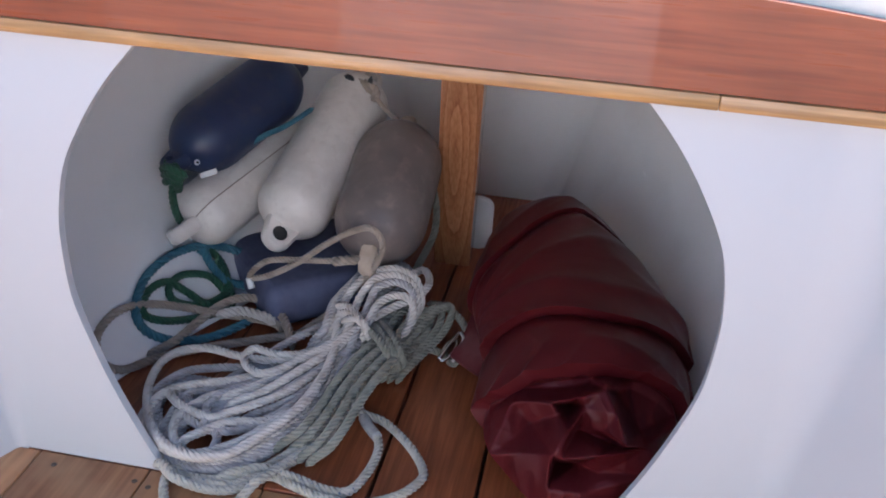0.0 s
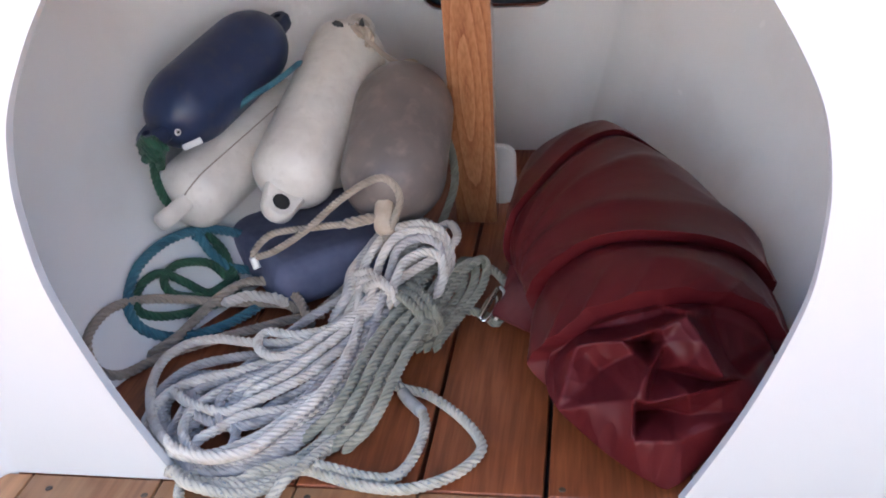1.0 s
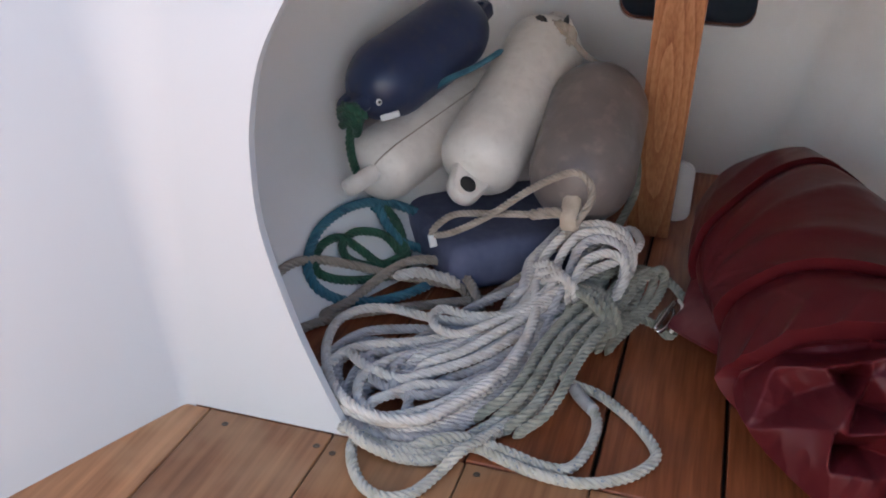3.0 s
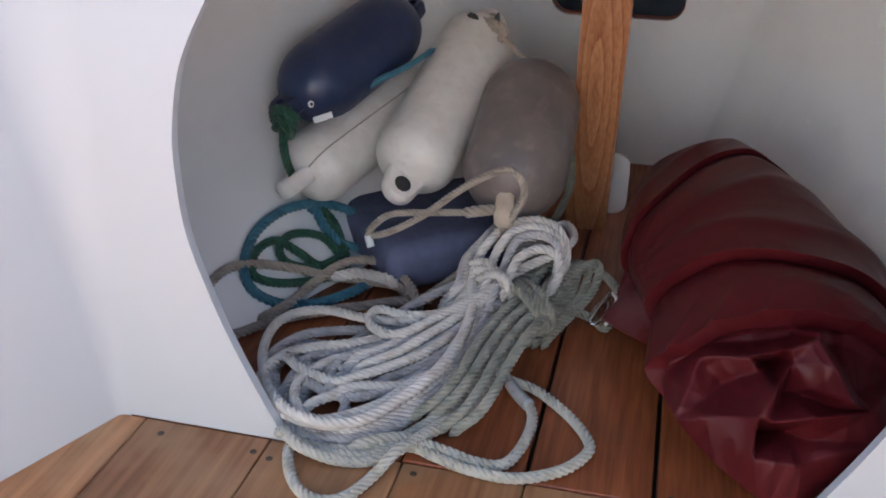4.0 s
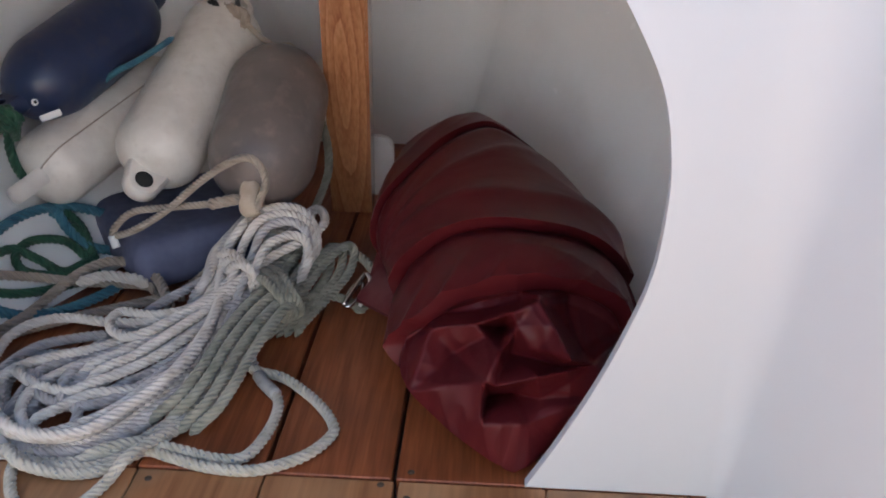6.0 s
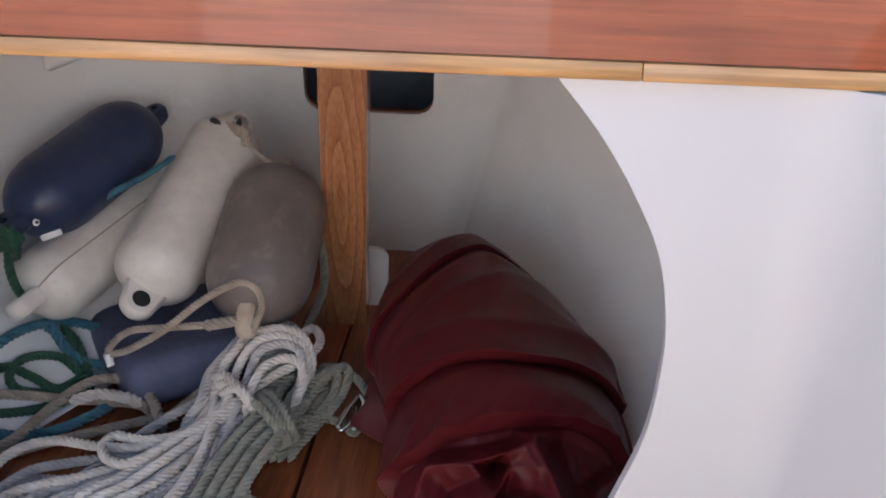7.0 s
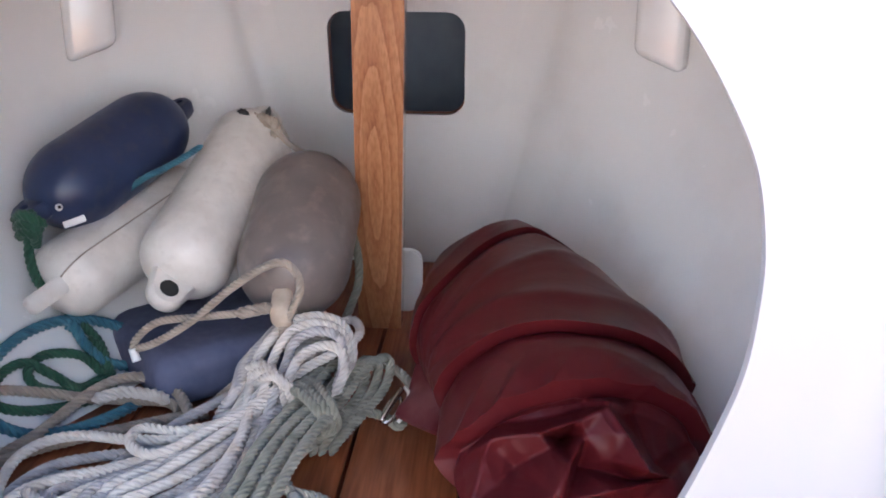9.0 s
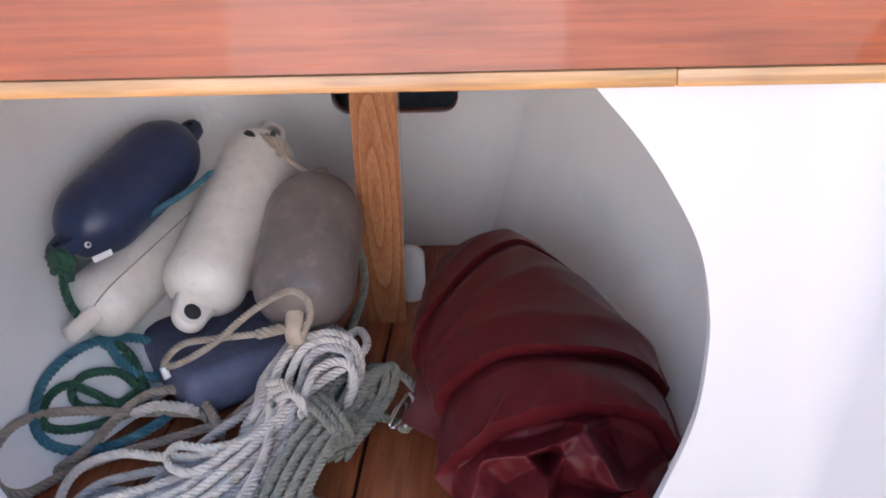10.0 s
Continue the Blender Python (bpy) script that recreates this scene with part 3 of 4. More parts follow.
def body_point(v, a, off, fore):
    w, h, xc = (float(np.interp(v, BY, t)) for t in (BW, BH, BX))
    ca, sa = math.cos(a), math.sin(a)
    left, right = max(0.0, -ca), max(0.0, ca)
    lean = [(0.055, 0.0), (0.126, -0.015 * left + 0.045 * right), (0.226, 0.010 * left + 0.055 * right ** 2), (0.452, 0.020 - 0.13 * left ** 2 - 0.04 * right), (0.62, 0.0)]
    y = v + key(v, lean) + 0.010 * noise.noise(Vector((ca * 1.6, sa * 1.6, v * 4)))
    pinch = max(0.0, 1 - (v - 0.055) / 0.22)
    wide = 1 - (0.20 - 0.16 * left * min(1.0, v / 0.4)) * max(0.0, sa) - 0.42 * pinch * max(0.0, -sa)
    p = Vector((xc + w * ca * wide, y, h * 0.5 + h * 0.5 * sa))
    out = Vector((ca, 0, sa))
    off += 0.0052 * wrinkle(p, 4.6, (1, 1.2, 1)) + drape(v, a) - 0.004
    p.x -= 0.014 * right * min(1.0, max(0.0, (v - 0.16) / 0.12))
    fade = min(1.0, (0.62 - v) / 0.06)
    p += out * off * fade
    p.y += fore * fade * min(1.0, max(0.0, sa + 0.7))
    p.z = max(p.z, 0.002)
    return p


def tilt_end(p, a, t):
    """Lean the gathered end back, its foot foremost."""
    p.y += (0.085 * (p.z / 0.122) - 0.026 + 0.010 * math.cos(2 * a + 0.6)) * t
    return p


# folds of the crumpled end: (across, up, height) of the peaks and pits, and the creases drawn between them
PHI = 0.556
UP, OUT = Vector((0, math.sin(PHI), math.cos(PHI))), Vector((0, -math.cos(PHI), math.sin(PHI)))
NODES = [(0.04, 0.127, -0.004), (0.068, 0.144, 0.014), (0.11, 0.155, 0.016), (0.138, 0.165, 0.02), (0.131, 0.155, -0.032), (0.12, 0.143, 0.002), (0.166, 0.175, 0.028), (0.144, 0.154, 0.012), (0.182, 0.15, 0.028), (0.195, 0.118, 0.032), (0.163, 0.129, 0.002), (0.139, 0.127, -0.016), (0.189, 0.111, -0.012), (0.13, 0.128, 0.02), (0.118, 0.096, 0.024), (0.118, 0.06, 0.022), (0.09, 0.12, -0.009), (0.045, 0.086, 0.018), (0.081, 0.091, 0.014), (0.056, 0.059, 0.004), (0.087, 0.064, 0.013), (0.122, 0.079, -0.028), (0.128, 0.092, 0.016), (0.165, 0.103, 0.014), (0.225, 0.117, 0.007), (0.147, 0.085, -0.022), (0.172, 0.081, -0.008), (0.167, 0.062, 0.006), (0.202, 0.149, -0.006), (0.218, 0.129, -0.015), (0.18, 0.169, 0.002), (0.235, 0.087, 0.0), (0.148, 0.178, -0.012), (0.106, 0.17, -0.01), (0.069, 0.159, -0.006), (0.201, 0.174, -0.012)]
CREASES = [(1, 2), (2, 3), (3, 6), (6, 8), (8, 9), (3, 7), (7, 13), (13, 14), (14, 15), (1, 17), (17, 18), (18, 14), (22, 23), (23, 24), (11, 12), (4, 5), (9, 12), (22, 25)]
NODES += [(0.137 + 0.21 * math.cos(k * math.pi / 6), 0.118 + 0.16 * math.sin(k * math.pi / 6), 0.0) for k in range(12)]
flat = delaunay_2d_cdt([Vector(p[:2]) for p in NODES], CREASES, [], 0, 1e-6)
FACETS = [(flat[0][a], flat[0][b_], flat[0][c], *[NODES[flat[3][k][0]][2] for k in (a, b_, c)]) for a, b_, c in flat[2]]


def fold(x, z):
    for a, b_, c, ha, hb, hc in FACETS:
        d = (b_.y - c.y) * (a.x - c.x) + (c.x - b_.x) * (a.y - c.y)
        u = ((b_.y - c.y) * (x - c.x) + (c.x - b_.x) * (z - c.y)) / d
        v = ((c.y - a.y) * (x - c.x) + (a.x - c.x) * (z - c.y)) / d
        if u >= -1e-6 and v >= -1e-6 and u + v <= 1 + 1e-6:
            h = u * ha + v * hb + (1 - u - v) * hc
            return h * (1.45 if h > 0 else 1.7)
    return 0.0


def crumple(p, weight):
    """Push the cloth out or in by the folds."""
    if weight <= 0:
        return p
    x, z = p.x + 0.009 * noise.noise(p * 13), p.dot(UP) + 0.009 * noise.noise(p * 13 + Vector((7, 3, 1)))
    e = 0.0024
    d = (2 * fold(x, z) + fold(x + e, z) + fold(x - e, z) + fold(x, z + e) + fold(x, z - e)) / 6
    return p + OUT * (d + 0.0034 * wrinkle(p, 12, (1.6, 1, 0.7)) + 0.0018 * wrinkle(p, 34, (1.5, 1, 0.6))) * weight


bm = bmesh.new()
nv, rings = 300, []
centre = Vector((0.156, 0.078, 0.085))
end_off, end_fore = laps(0.055)
for i in range(0, 90):
    rho = (i + 0.6) / 90
    ring = []
    for k in range(nv):
        a = 2 * math.pi * k / nv
        rim = tilt_end(body_point(0.055, a, end_off, end_fore), a, 1.0)
        p = centre.lerp(rim, rho)
        p.y -= 0.030 * (1 - rho * rho)
        p = crumple(p, 1.0)
        p.z = max(p.z, 0.002)
        ring.append(bm.verts.new(p))
    rings.append(ring)
rows = []
stops = [0.058] + [q[0] for q in LINES] + [0.62]
for n_, (v0, v1) in enumerate(zip(stops, stops[1:])):
    for t in np.linspace(0, 1, 52):
        v = v0 + (v1 - v0) * (0.5 - 0.5 * math.cos(math.pi * t))
        if n_ and t == 0:                      # the lip, turned under
            depth = LINES[n_ - 1][1]
            off, fore = laps(v)
            rows.append((v, off - 0.85 * depth, fore + 0.006))
            rows.append((v, off - 0.10 * depth, fore + 0.0004))
        if n_ < 3 and t == 1:
            v -= 0.0005
        rows.append((v, *laps(v)))
for v, off, fore in rows:
    t = max(0.0, 1 - (v - 0.055) / 0.10) ** 1.5
    ring = []
    for k in range(nv):
        a = 2 * math.pi * k / nv
        p = crumple(tilt_end(body_point(v, a, off, fore), a, t), min(1.0, (0.1245 - v) / 0.018))
        p.z = max(p.z, 0.002)
        ring.append(bm.verts.new(p))
    rings.append(ring)
for p, q in zip(rings, rings[1:]):
    for k in range(nv):
        bm.faces.new((p[k], p[(k + 1) % nv], q[(k + 1) % nv], q[k]))
bm.faces.new(rings[0][::-1]), bm.faces.new(rings[-1])
part("cover", bm, burgundy, bag)
# the corner drawn out to the hook
bm = bmesh.new()
n = 14
A, B, C = Vector((-0.008, 0.452, 0.112)), Vector((0.024, 0.240, 0.030)), Vector((-0.036, 0.306, 0.036))
layers = []
for lift in (0.0, -0.004):
    grid = []
    for i in range(n + 1):
        t = i / n
        row = []
        for k in range(n + 1):
            s = k / n
            p = A.lerp(B, s).lerp(C + Vector((0.004 * (0.5 - s) * 3, 0.020 * (0.5 - s), 0.010 * (0.5 - s))), t)
            p.z += lift + 0.010 * math.sin(math.pi * s) * (1 - t) + 0.004 * math.sin(s * 9 + t * 2) * (1 - 0.5 * t)
            row.append(bm.verts.new(p))
        grid.append(row)
    for i in range(n):
        for k in range(n):
            bm.faces.new((grid[i][k], grid[i][k + 1], grid[i + 1][k + 1], grid[i + 1][k]))
    layers.append(grid)
for i in range(n):
    for s in (0, n):
        bm.faces.new((layers[0][i][s], layers[0][i + 1][s], layers[1][i + 1][s], layers[1][i][s]))
    for s in (0, n):
        bm.faces.new((layers[0][s][i], layers[0][s][i + 1], layers[1][s][i + 1], layers[1][s][i]))
part("corner", bm, burgundy_worn, bag, "chafed dusty corner of the bag")
hook = thing("snap_hook", "bright steel snap hook at the corner of the sail bag", "hook")
loop = []
for k in range(25):
    a = 2 * math.pi * k / 24
    loop.append(tuple(Vector((-0.047, 0.309, 0.027)) + Vector((0.30, 0.86, 0.32)).normalized() * 0.021 * math.cos(a) + Vector((0.86, -0.35, -0.1)).normalized() * 0.0075 * math.sin(a)))
v, f = sweep(spline(loop, 0.002), lambda t: 0.0024, 10)
raw("ring", v, f, steel, hook)
v, f = sweep(spline([(-0.057, 0.290, 0.022), (-0.046, 0.318, 0.033), (-0.037, 0.338, 0.040)], 0.003), lambda t: 0.0036, 10)
raw("gate", v, f, steel, hook)
v, f = sweep(spline([(-0.034, 0.333, 0.044), (-0.028, 0.318, 0.043), (-0.031, 0.300, 0.030), (-0.038, 0.292, 0.020)], 0.002), lambda t: 0.0022, 8)
raw("lashing", v, f, rope_white, hook, "white twine lashing")

# ---- small fittings ----
for x in (-0.483, 0.278):
    knee = thing("bracket", "white moulded bracket hanging from the deck at the hull side", "bracket", "deck brackets")
    bm = box(bmesh.new(), -0.033, 0.033, -0.022, 0.05, 0.394, 0.5445, 0.012, 3)
    for v in bm.verts:
        v.co.z += (0.012 * v.co.x / 0.033 if v.co.z < 0.45 else 0) * (1 if x < 0 else -1)
    bmesh.ops.transform(bm, matrix=pose(x, 0.60, 0, 0, 0, 25 if x < 0 else -25), verts=bm.verts)
    part("bracket_body", bm, gelcoat_in, knee)
foot = thing("white_pad", "white rounded plastic pad standing behind the post", "pad")
bm = bmesh.new()
prism(bm, [(p[0], p[1]) for p in rounded(-0.115, -0.040, 0.0, 0.098, 0.018)], "y", 0.690, 0.704)
bmesh.ops.bevel(bm, geom=[e for e in bm.edges if abs(e.verts[0].co.y - e.verts[1].co.y) < 1e-5], offset=0.003, segments=2, affect="EDGES")
part("pad_body", bm, white_plastic, foot)
SCREWS = [(-0.467, -0.022), (-0.362, -0.025), (-0.342, -0.031), (-0.196, -0.016), (0.025, -0.008), (0.052, 0.012), (0.051, -0.025), (0.167, -0.023), (0.195, -0.022), (0.286, -0.021), (0.330, -0.024)]
screw = None
for x, y in SCREWS:
    if screw is None:
        screw = thing("screw", "weathered countersunk screw in the sole", "screw", "sole screws")
        bm = lathe(bmesh.new(), [(-0.004, 0.0036), (0.0004, 0.0036), (0.0007, 0.0030), (0.0002, 0.0011)], Matrix(), 16)
        part("head", bm, screw_metal, screw)
        screw.location = (x, y, 0)
    else:
        copy_thing(screw, pose(x, y, 0))

# ---- ropes ----
hank = thing("rope_hank", "tangled hank of white laid rope in loose loops on the sole", "rope", "mooring ropes")
rope("strand", [(-0.172, 0.272, 0.060), (-0.222, 0.215, 0.050), (-0.262, 0.166, 0.045), (-0.292, 0.171, 0.042), (-0.309, 0.194, 0.042), (-0.303, 0.218, 0.042), (-0.262, 0.209, 0.045), (-0.210, 0.223, 0.052), (-0.177, 0.263, 0.064), (-0.143, 0.300, 0.080), (-0.105, 0.332, 0.092), (-0.091, 0.368, 0.097), (-0.106, 0.407, 0.097), (-0.126, 0.390, 0.092), (-0.160, 0.352, 0.078)], 0.0056, rope_white, hank)
rope("strand", [(-0.203, 0.249, 0.045), (-0.261, 0.205, 0.040), (-0.317, 0.204, 0.036), (-0.371, 0.216, 0.032), (-0.407, 0.206, 0.028), (-0.422, 0.174, 0.026), (-0.414, 0.123, 0.026), (-0.392, 0.074, 0.028), (-0.367, 0.037, 0.030), (-0.333, 0.009, 0.032), (-0.293, -0.000, 0.032), (-0.258, 0.016, 0.032), (-0.229, 0.059, 0.036), (-0.205, 0.104, 0.042), (-0.192, 0.177, 0.048), (-0.192, 0.247, 0.055)], 0.0056, rope_white, hank)
rope("strand", [(-0.191, 0.257, 0.050), (-0.245, 0.198, 0.038), (-0.307, 0.156, 0.032), (-0.355, 0.139, 0.028), (-0.386, 0.116, 0.026), (-0.395, 0.079, 0.024), (-0.392, 0.058, 0.022), (-0.373, 0.034, 0.020), (-0.329, 0.011, 0.022), (-0.286, 0.011, 0.022), (-0.252, 0.033, 0.026), (-0.225, 0.085, 0.034), (-0.198, 0.126, 0.040), (-0.192, 0.204, 0.048), (-0.203, 0.281, 0.060)], 0.0056, rope_white, hank)
rope("strand", [(-0.201, 0.241, 0.042), (-0.239, 0.176, 0.036), (-0.283, 0.145, 0.030), (-0.322, 0.122, 0.028), (-0.347, 0.085, 0.026), (-0.347, 0.052, 0.026), (-0.330, 0.023, 0.026), (-0.303, 0.007, 0.028), (-0.272, 0.023, 0.030), (-0.246, 0.054, 0.030), (-0.219, 0.106, 0.032)], 0.0056, rope_white, hank)
rope("strand", [(-0.210, 0.222, 0.036), (-0.258, 0.150, 0.030), (-0.306, 0.114, 0.024), (-0.343, 0.107, 0.020), (-0.385, 0.127, 0.018), (-0.394, 0.104, 0.016), (-0.380, 0.064, 0.014), (-0.353, 0.027, 0.010), (-0.318, 0.011, 0.008), (-0.278, 0.016, 0.008), (-0.239, 0.045, 0.012), (-0.203, 0.094, 0.020), (-0.180, 0.156, 0.028), (-0.165, 0.237, 0.040)], 0.0056, rope_grey, hank)
rope("strand", [(-0.222, 0.213, 0.032), (-0.269, 0.142, 0.026), (-0.307, 0.099, 0.022), (-0.337, 0.083, 0.018), (-0.350, 0.051, 0.012), (-0.341, 0.021, 0.008), (-0.309, 0.004, 0.007), (-0.266, 0.017, 0.007), (-0.229, 0.052, 0.012), (-0.201, 0.111, 0.020), (-0.181, 0.184, 0.030), (-0.176, 0.257, 0.044)], 0.0056, rope_grey, hank)
rope("strand", [(-0.218, 0.102, 0.024), (-0.250, 0.084, 0.028), (-0.285, 0.074, 0.028), (-0.306, 0.054, 0.026), (-0.324, 0.032, 0.024)], 0.0056, rope_white, hank)
rope("strand", [(-0.207, 0.185, 0.038), (-0.230, 0.145, 0.036), (-0.259, 0.113, 0.034), (-0.289, 0.087, 0.032), (-0.310, 0.075, 0.030), (-0.356, 0.092, 0.028), (-0.384, 0.114, 0.026)], 0.0056, rope_white, hank)
rope("strand", [(-0.209, 0.141, 0.030), (-0.231, 0.104, 0.028), (-0.265, 0.070, 0.024), (-0.299, 0.061, 0.022), (-0.324, 0.068, 0.022), (-0.348, 0.080, 0.022)], 0.0056, rope_grey, hank)
rope("strand", [(-0.194, 0.257, 0.046), (-0.224, 0.198, 0.040), (-0.260, 0.158, 0.036), (-0.306, 0.134, 0.030), (-0.322, 0.104, 0.028), (-0.312, 0.069, 0.026), (-0.291, 0.055, 0.020), (-0.288, 0.028, 0.014)], 0.0056, rope_grey, hank)
rope("strand", [(-0.215, 0.242, 0.040), (-0.256, 0.189, 0.034), (-0.293, 0.153, 0.028), (-0.325, 0.147, 0.024), (-0.359, 0.129, 0.020), (-0.366, 0.097, 0.016), (-0.366, 0.050, 0.010)], 0.0056, rope_grey, hank)
rope("strand", [(-0.220, 0.318, 0.040), (-0.247, 0.281, 0.040), (-0.273, 0.245, 0.036), (-0.297, 0.205, 0.028), (-0.320, 0.171, 0.022), (-0.335, 0.136, 0.018), (-0.350, 0.072, 0.012), (-0.337, 0.027, 0.008)], 0.0056, rope_grey, hank)
rope("strand", [(-0.196, 0.260, 0.039), (-0.239, 0.220, 0.033), (-0.287, 0.197, 0.028), (-0.340, 0.188, 0.024), (-0.389, 0.169, 0.019), (-0.405, 0.109, 0.017), (-0.363, 0.036, 0.017), (-0.307, 0.013, 0.019), (-0.264, 0.025, 0.021), (-0.234, 0.065, 0.025), (-0.206, 0.113, 0.032), (-0.193, 0.183, 0.039), (-0.196, 0.271, 0.049)], 0.0056, rope_grey, hank)
rope("strand", [(-0.199, 0.263, 0.036), (-0.237, 0.216, 0.029), (-0.278, 0.179, 0.024), (-0.323, 0.153, 0.020), (-0.373, 0.144, 0.016), (-0.395, 0.097, 0.012), (-0.355, 0.039, 0.008), (-0.303, 0.027, 0.008), (-0.261, 0.044, 0.011), (-0.231, 0.084, 0.017), (-0.202, 0.132, 0.024), (-0.188, 0.201, 0.032), (-0.188, 0.284, 0.044)], 0.0056, rope_grey, hank)
rope("strand", [(-0.206, 0.234, 0.035), (-0.241, 0.190, 0.029), (-0.277, 0.154, 0.024), (-0.315, 0.124, 0.020), (-0.354, 0.100, 0.016), (-0.368, 0.053, 0.010), (-0.329, 0.016, 0.008), (-0.284, 0.015, 0.009), (-0.248, 0.037, 0.012), (-0.223, 0.078, 0.018), (-0.199, 0.127, 0.025), (-0.186, 0.191, 0.033), (-0.190, 0.268, 0.046)], 0.0056, rope_white, hank)
rope("strand", [(-0.211, 0.225, 0.030), (-0.243, 0.179, 0.026), (-0.275, 0.140, 0.022), (-0.311, 0.112, 0.018), (-0.353, 0.103, 0.013), (-0.360, 0.057, 0.008), (-0.316, 0.017, 0.007), (-0.274, 0.018, 0.007), (-0.242, 0.045, 0.007), (-0.214, 0.082, 0.012), (-0.192, 0.129, 0.019), (-0.174, 0.186, 0.027), (-0.166, 0.255, 0.038)], 0.0056, rope_white, hank)
rope("strand", [(-0.203, 0.253, 0.026), (-0.241, 0.209, 0.022), (-0.284, 0.180, 0.017), (-0.333, 0.169, 0.013), (-0.387, 0.169, 0.008), (-0.395, 0.110, 0.007), (-0.350, 0.040, 0.007), (-0.299, 0.021, 0.007), (-0.258, 0.037, 0.007), (-0.226, 0.075, 0.009), (-0.199, 0.121, 0.016), (-0.180, 0.185, 0.023), (-0.171, 0.262, 0.032)], 0.0056, rope_grey, hank)
rope("strand", [(-0.203, 0.233, 0.024), (-0.236, 0.189, 0.020), (-0.268, 0.151, 0.016), (-0.303, 0.120, 0.012), (-0.339, 0.095, 0.007), (-0.343, 0.038, 0.007), (-0.301, 0.009, 0.007), (-0.261, 0.015, 0.007), (-0.230, 0.045, 0.007), (-0.208, 0.091, 0.009), (-0.187, 0.140, 0.015), (-0.172, 0.201, 0.023), (-0.171, 0.273, 0.036)], 0.0056, rope_grey, hank)
rope("strand", [(-0.202, 0.248, 0.027), (-0.235, 0.198, 0.023), (-0.270, 0.159, 0.019), (-0.310, 0.133, 0.014), (-0.360, 0.135, 0.010), (-0.369, 0.086, 0.007), (-0.324, 0.032, 0.007), (-0.278, 0.026, 0.007), (-0.242, 0.050, 0.007), (-0.213, 0.091, 0.008), (-0.187, 0.137, 0.014), (-0.168, 0.198, 0.022), (-0.156, 0.270, 0.033)], 0.0056, rope_grey, hank)
rope("strand", [(-0.172, 0.269, 0.056), (-0.202, 0.220, 0.050), (-0.231, 0.174, 0.044), (-0.259, 0.134, 0.038), (-0.290, 0.108, 0.032)], 0.0056, rope_white, hank)
rope("strand", [(-0.158, 0.272, 0.048), (-0.190, 0.223, 0.042), (-0.219, 0.177, 0.036), (-0.247, 0.137, 0.030), (-0.279, 0.111, 0.024)], 0.0056, rope_grey, hank)
rope("strand", [(-0.186, 0.285, 0.054), (-0.216, 0.235, 0.048), (-0.245, 0.188, 0.042), (-0.273, 0.147, 0.036), (-0.304, 0.120, 0.030)], 0.0056, rope_white, hank)
rope("strand", [(-0.147, 0.262, 0.042), (-0.178, 0.214, 0.036), (-0.207, 0.169, 0.030), (-0.236, 0.130, 0.024), (-0.268, 0.104, 0.018)], 0.0056, rope_grey, hank)
rope("strand", [(-0.223, 0.267, 0.040), (-0.210, 0.312, 0.064), (-0.204, 0.356, 0.084), (-0.188, 0.397, 0.096), (-0.158, 0.413, 0.100), (-0.128, 0.401, 0.096), (-0.129, 0.362, 0.088), (-0.163, 0.313, 0.076), (-0.194, 0.256, 0.058)], 0.0056, rope_grey, hank)
rope("strand", [(-0.225, 0.267, 0.040), (-0.211, 0.304, 0.064), (-0.207, 0.350, 0.082), (-0.191, 0.390, 0.093), (-0.161, 0.404, 0.096), (-0.133, 0.395, 0.091), (-0.133, 0.356, 0.083), (-0.167, 0.305, 0.072), (-0.196, 0.253, 0.055)], 0.0056, rope_white, hank)
rope("strand", [(-0.226, 0.266, 0.040), (-0.213, 0.297, 0.064), (-0.210, 0.345, 0.080), (-0.193, 0.383, 0.090), (-0.165, 0.396, 0.092), (-0.138, 0.389, 0.086), (-0.138, 0.351, 0.078), (-0.172, 0.298, 0.068), (-0.198, 0.251, 0.052)], 0.0056, rope_white, hank)
rope("strand", [(-0.228, 0.266, 0.040), (-0.214, 0.289, 0.064), (-0.213, 0.339, 0.078), (-0.196, 0.375, 0.087), (-0.168, 0.387, 0.088), (-0.142, 0.383, 0.081), (-0.143, 0.345, 0.073), (-0.176, 0.291, 0.064), (-0.200, 0.248, 0.049)], 0.0056, rope_grey, hank)
rope("strand", [(-0.230, 0.266, 0.040), (-0.215, 0.282, 0.064), (-0.216, 0.333, 0.076), (-0.199, 0.368, 0.084), (-0.171, 0.379, 0.084), (-0.147, 0.376, 0.076), (-0.148, 0.339, 0.068), (-0.180, 0.284, 0.060), (-0.203, 0.245, 0.046)], 0.0056, rope_white, hank)
rope("strand", [(-0.231, 0.265, 0.040), (-0.216, 0.275, 0.064), (-0.218, 0.328, 0.074), (-0.202, 0.362, 0.081), (-0.174, 0.371, 0.080), (-0.152, 0.370, 0.071), (-0.153, 0.334, 0.063), (-0.184, 0.277, 0.056), (-0.205, 0.243, 0.043)], 0.0056, rope_white, hank)
rope("strand", [(-0.233, 0.265, 0.040), (-0.217, 0.267, 0.064), (-0.221, 0.322, 0.072), (-0.204, 0.355, 0.078), (-0.177, 0.363, 0.076), (-0.157, 0.364, 0.066), (-0.157, 0.328, 0.058), (-0.189, 0.270, 0.052), (-0.207, 0.240, 0.040)], 0.0056, rope_grey, hank)
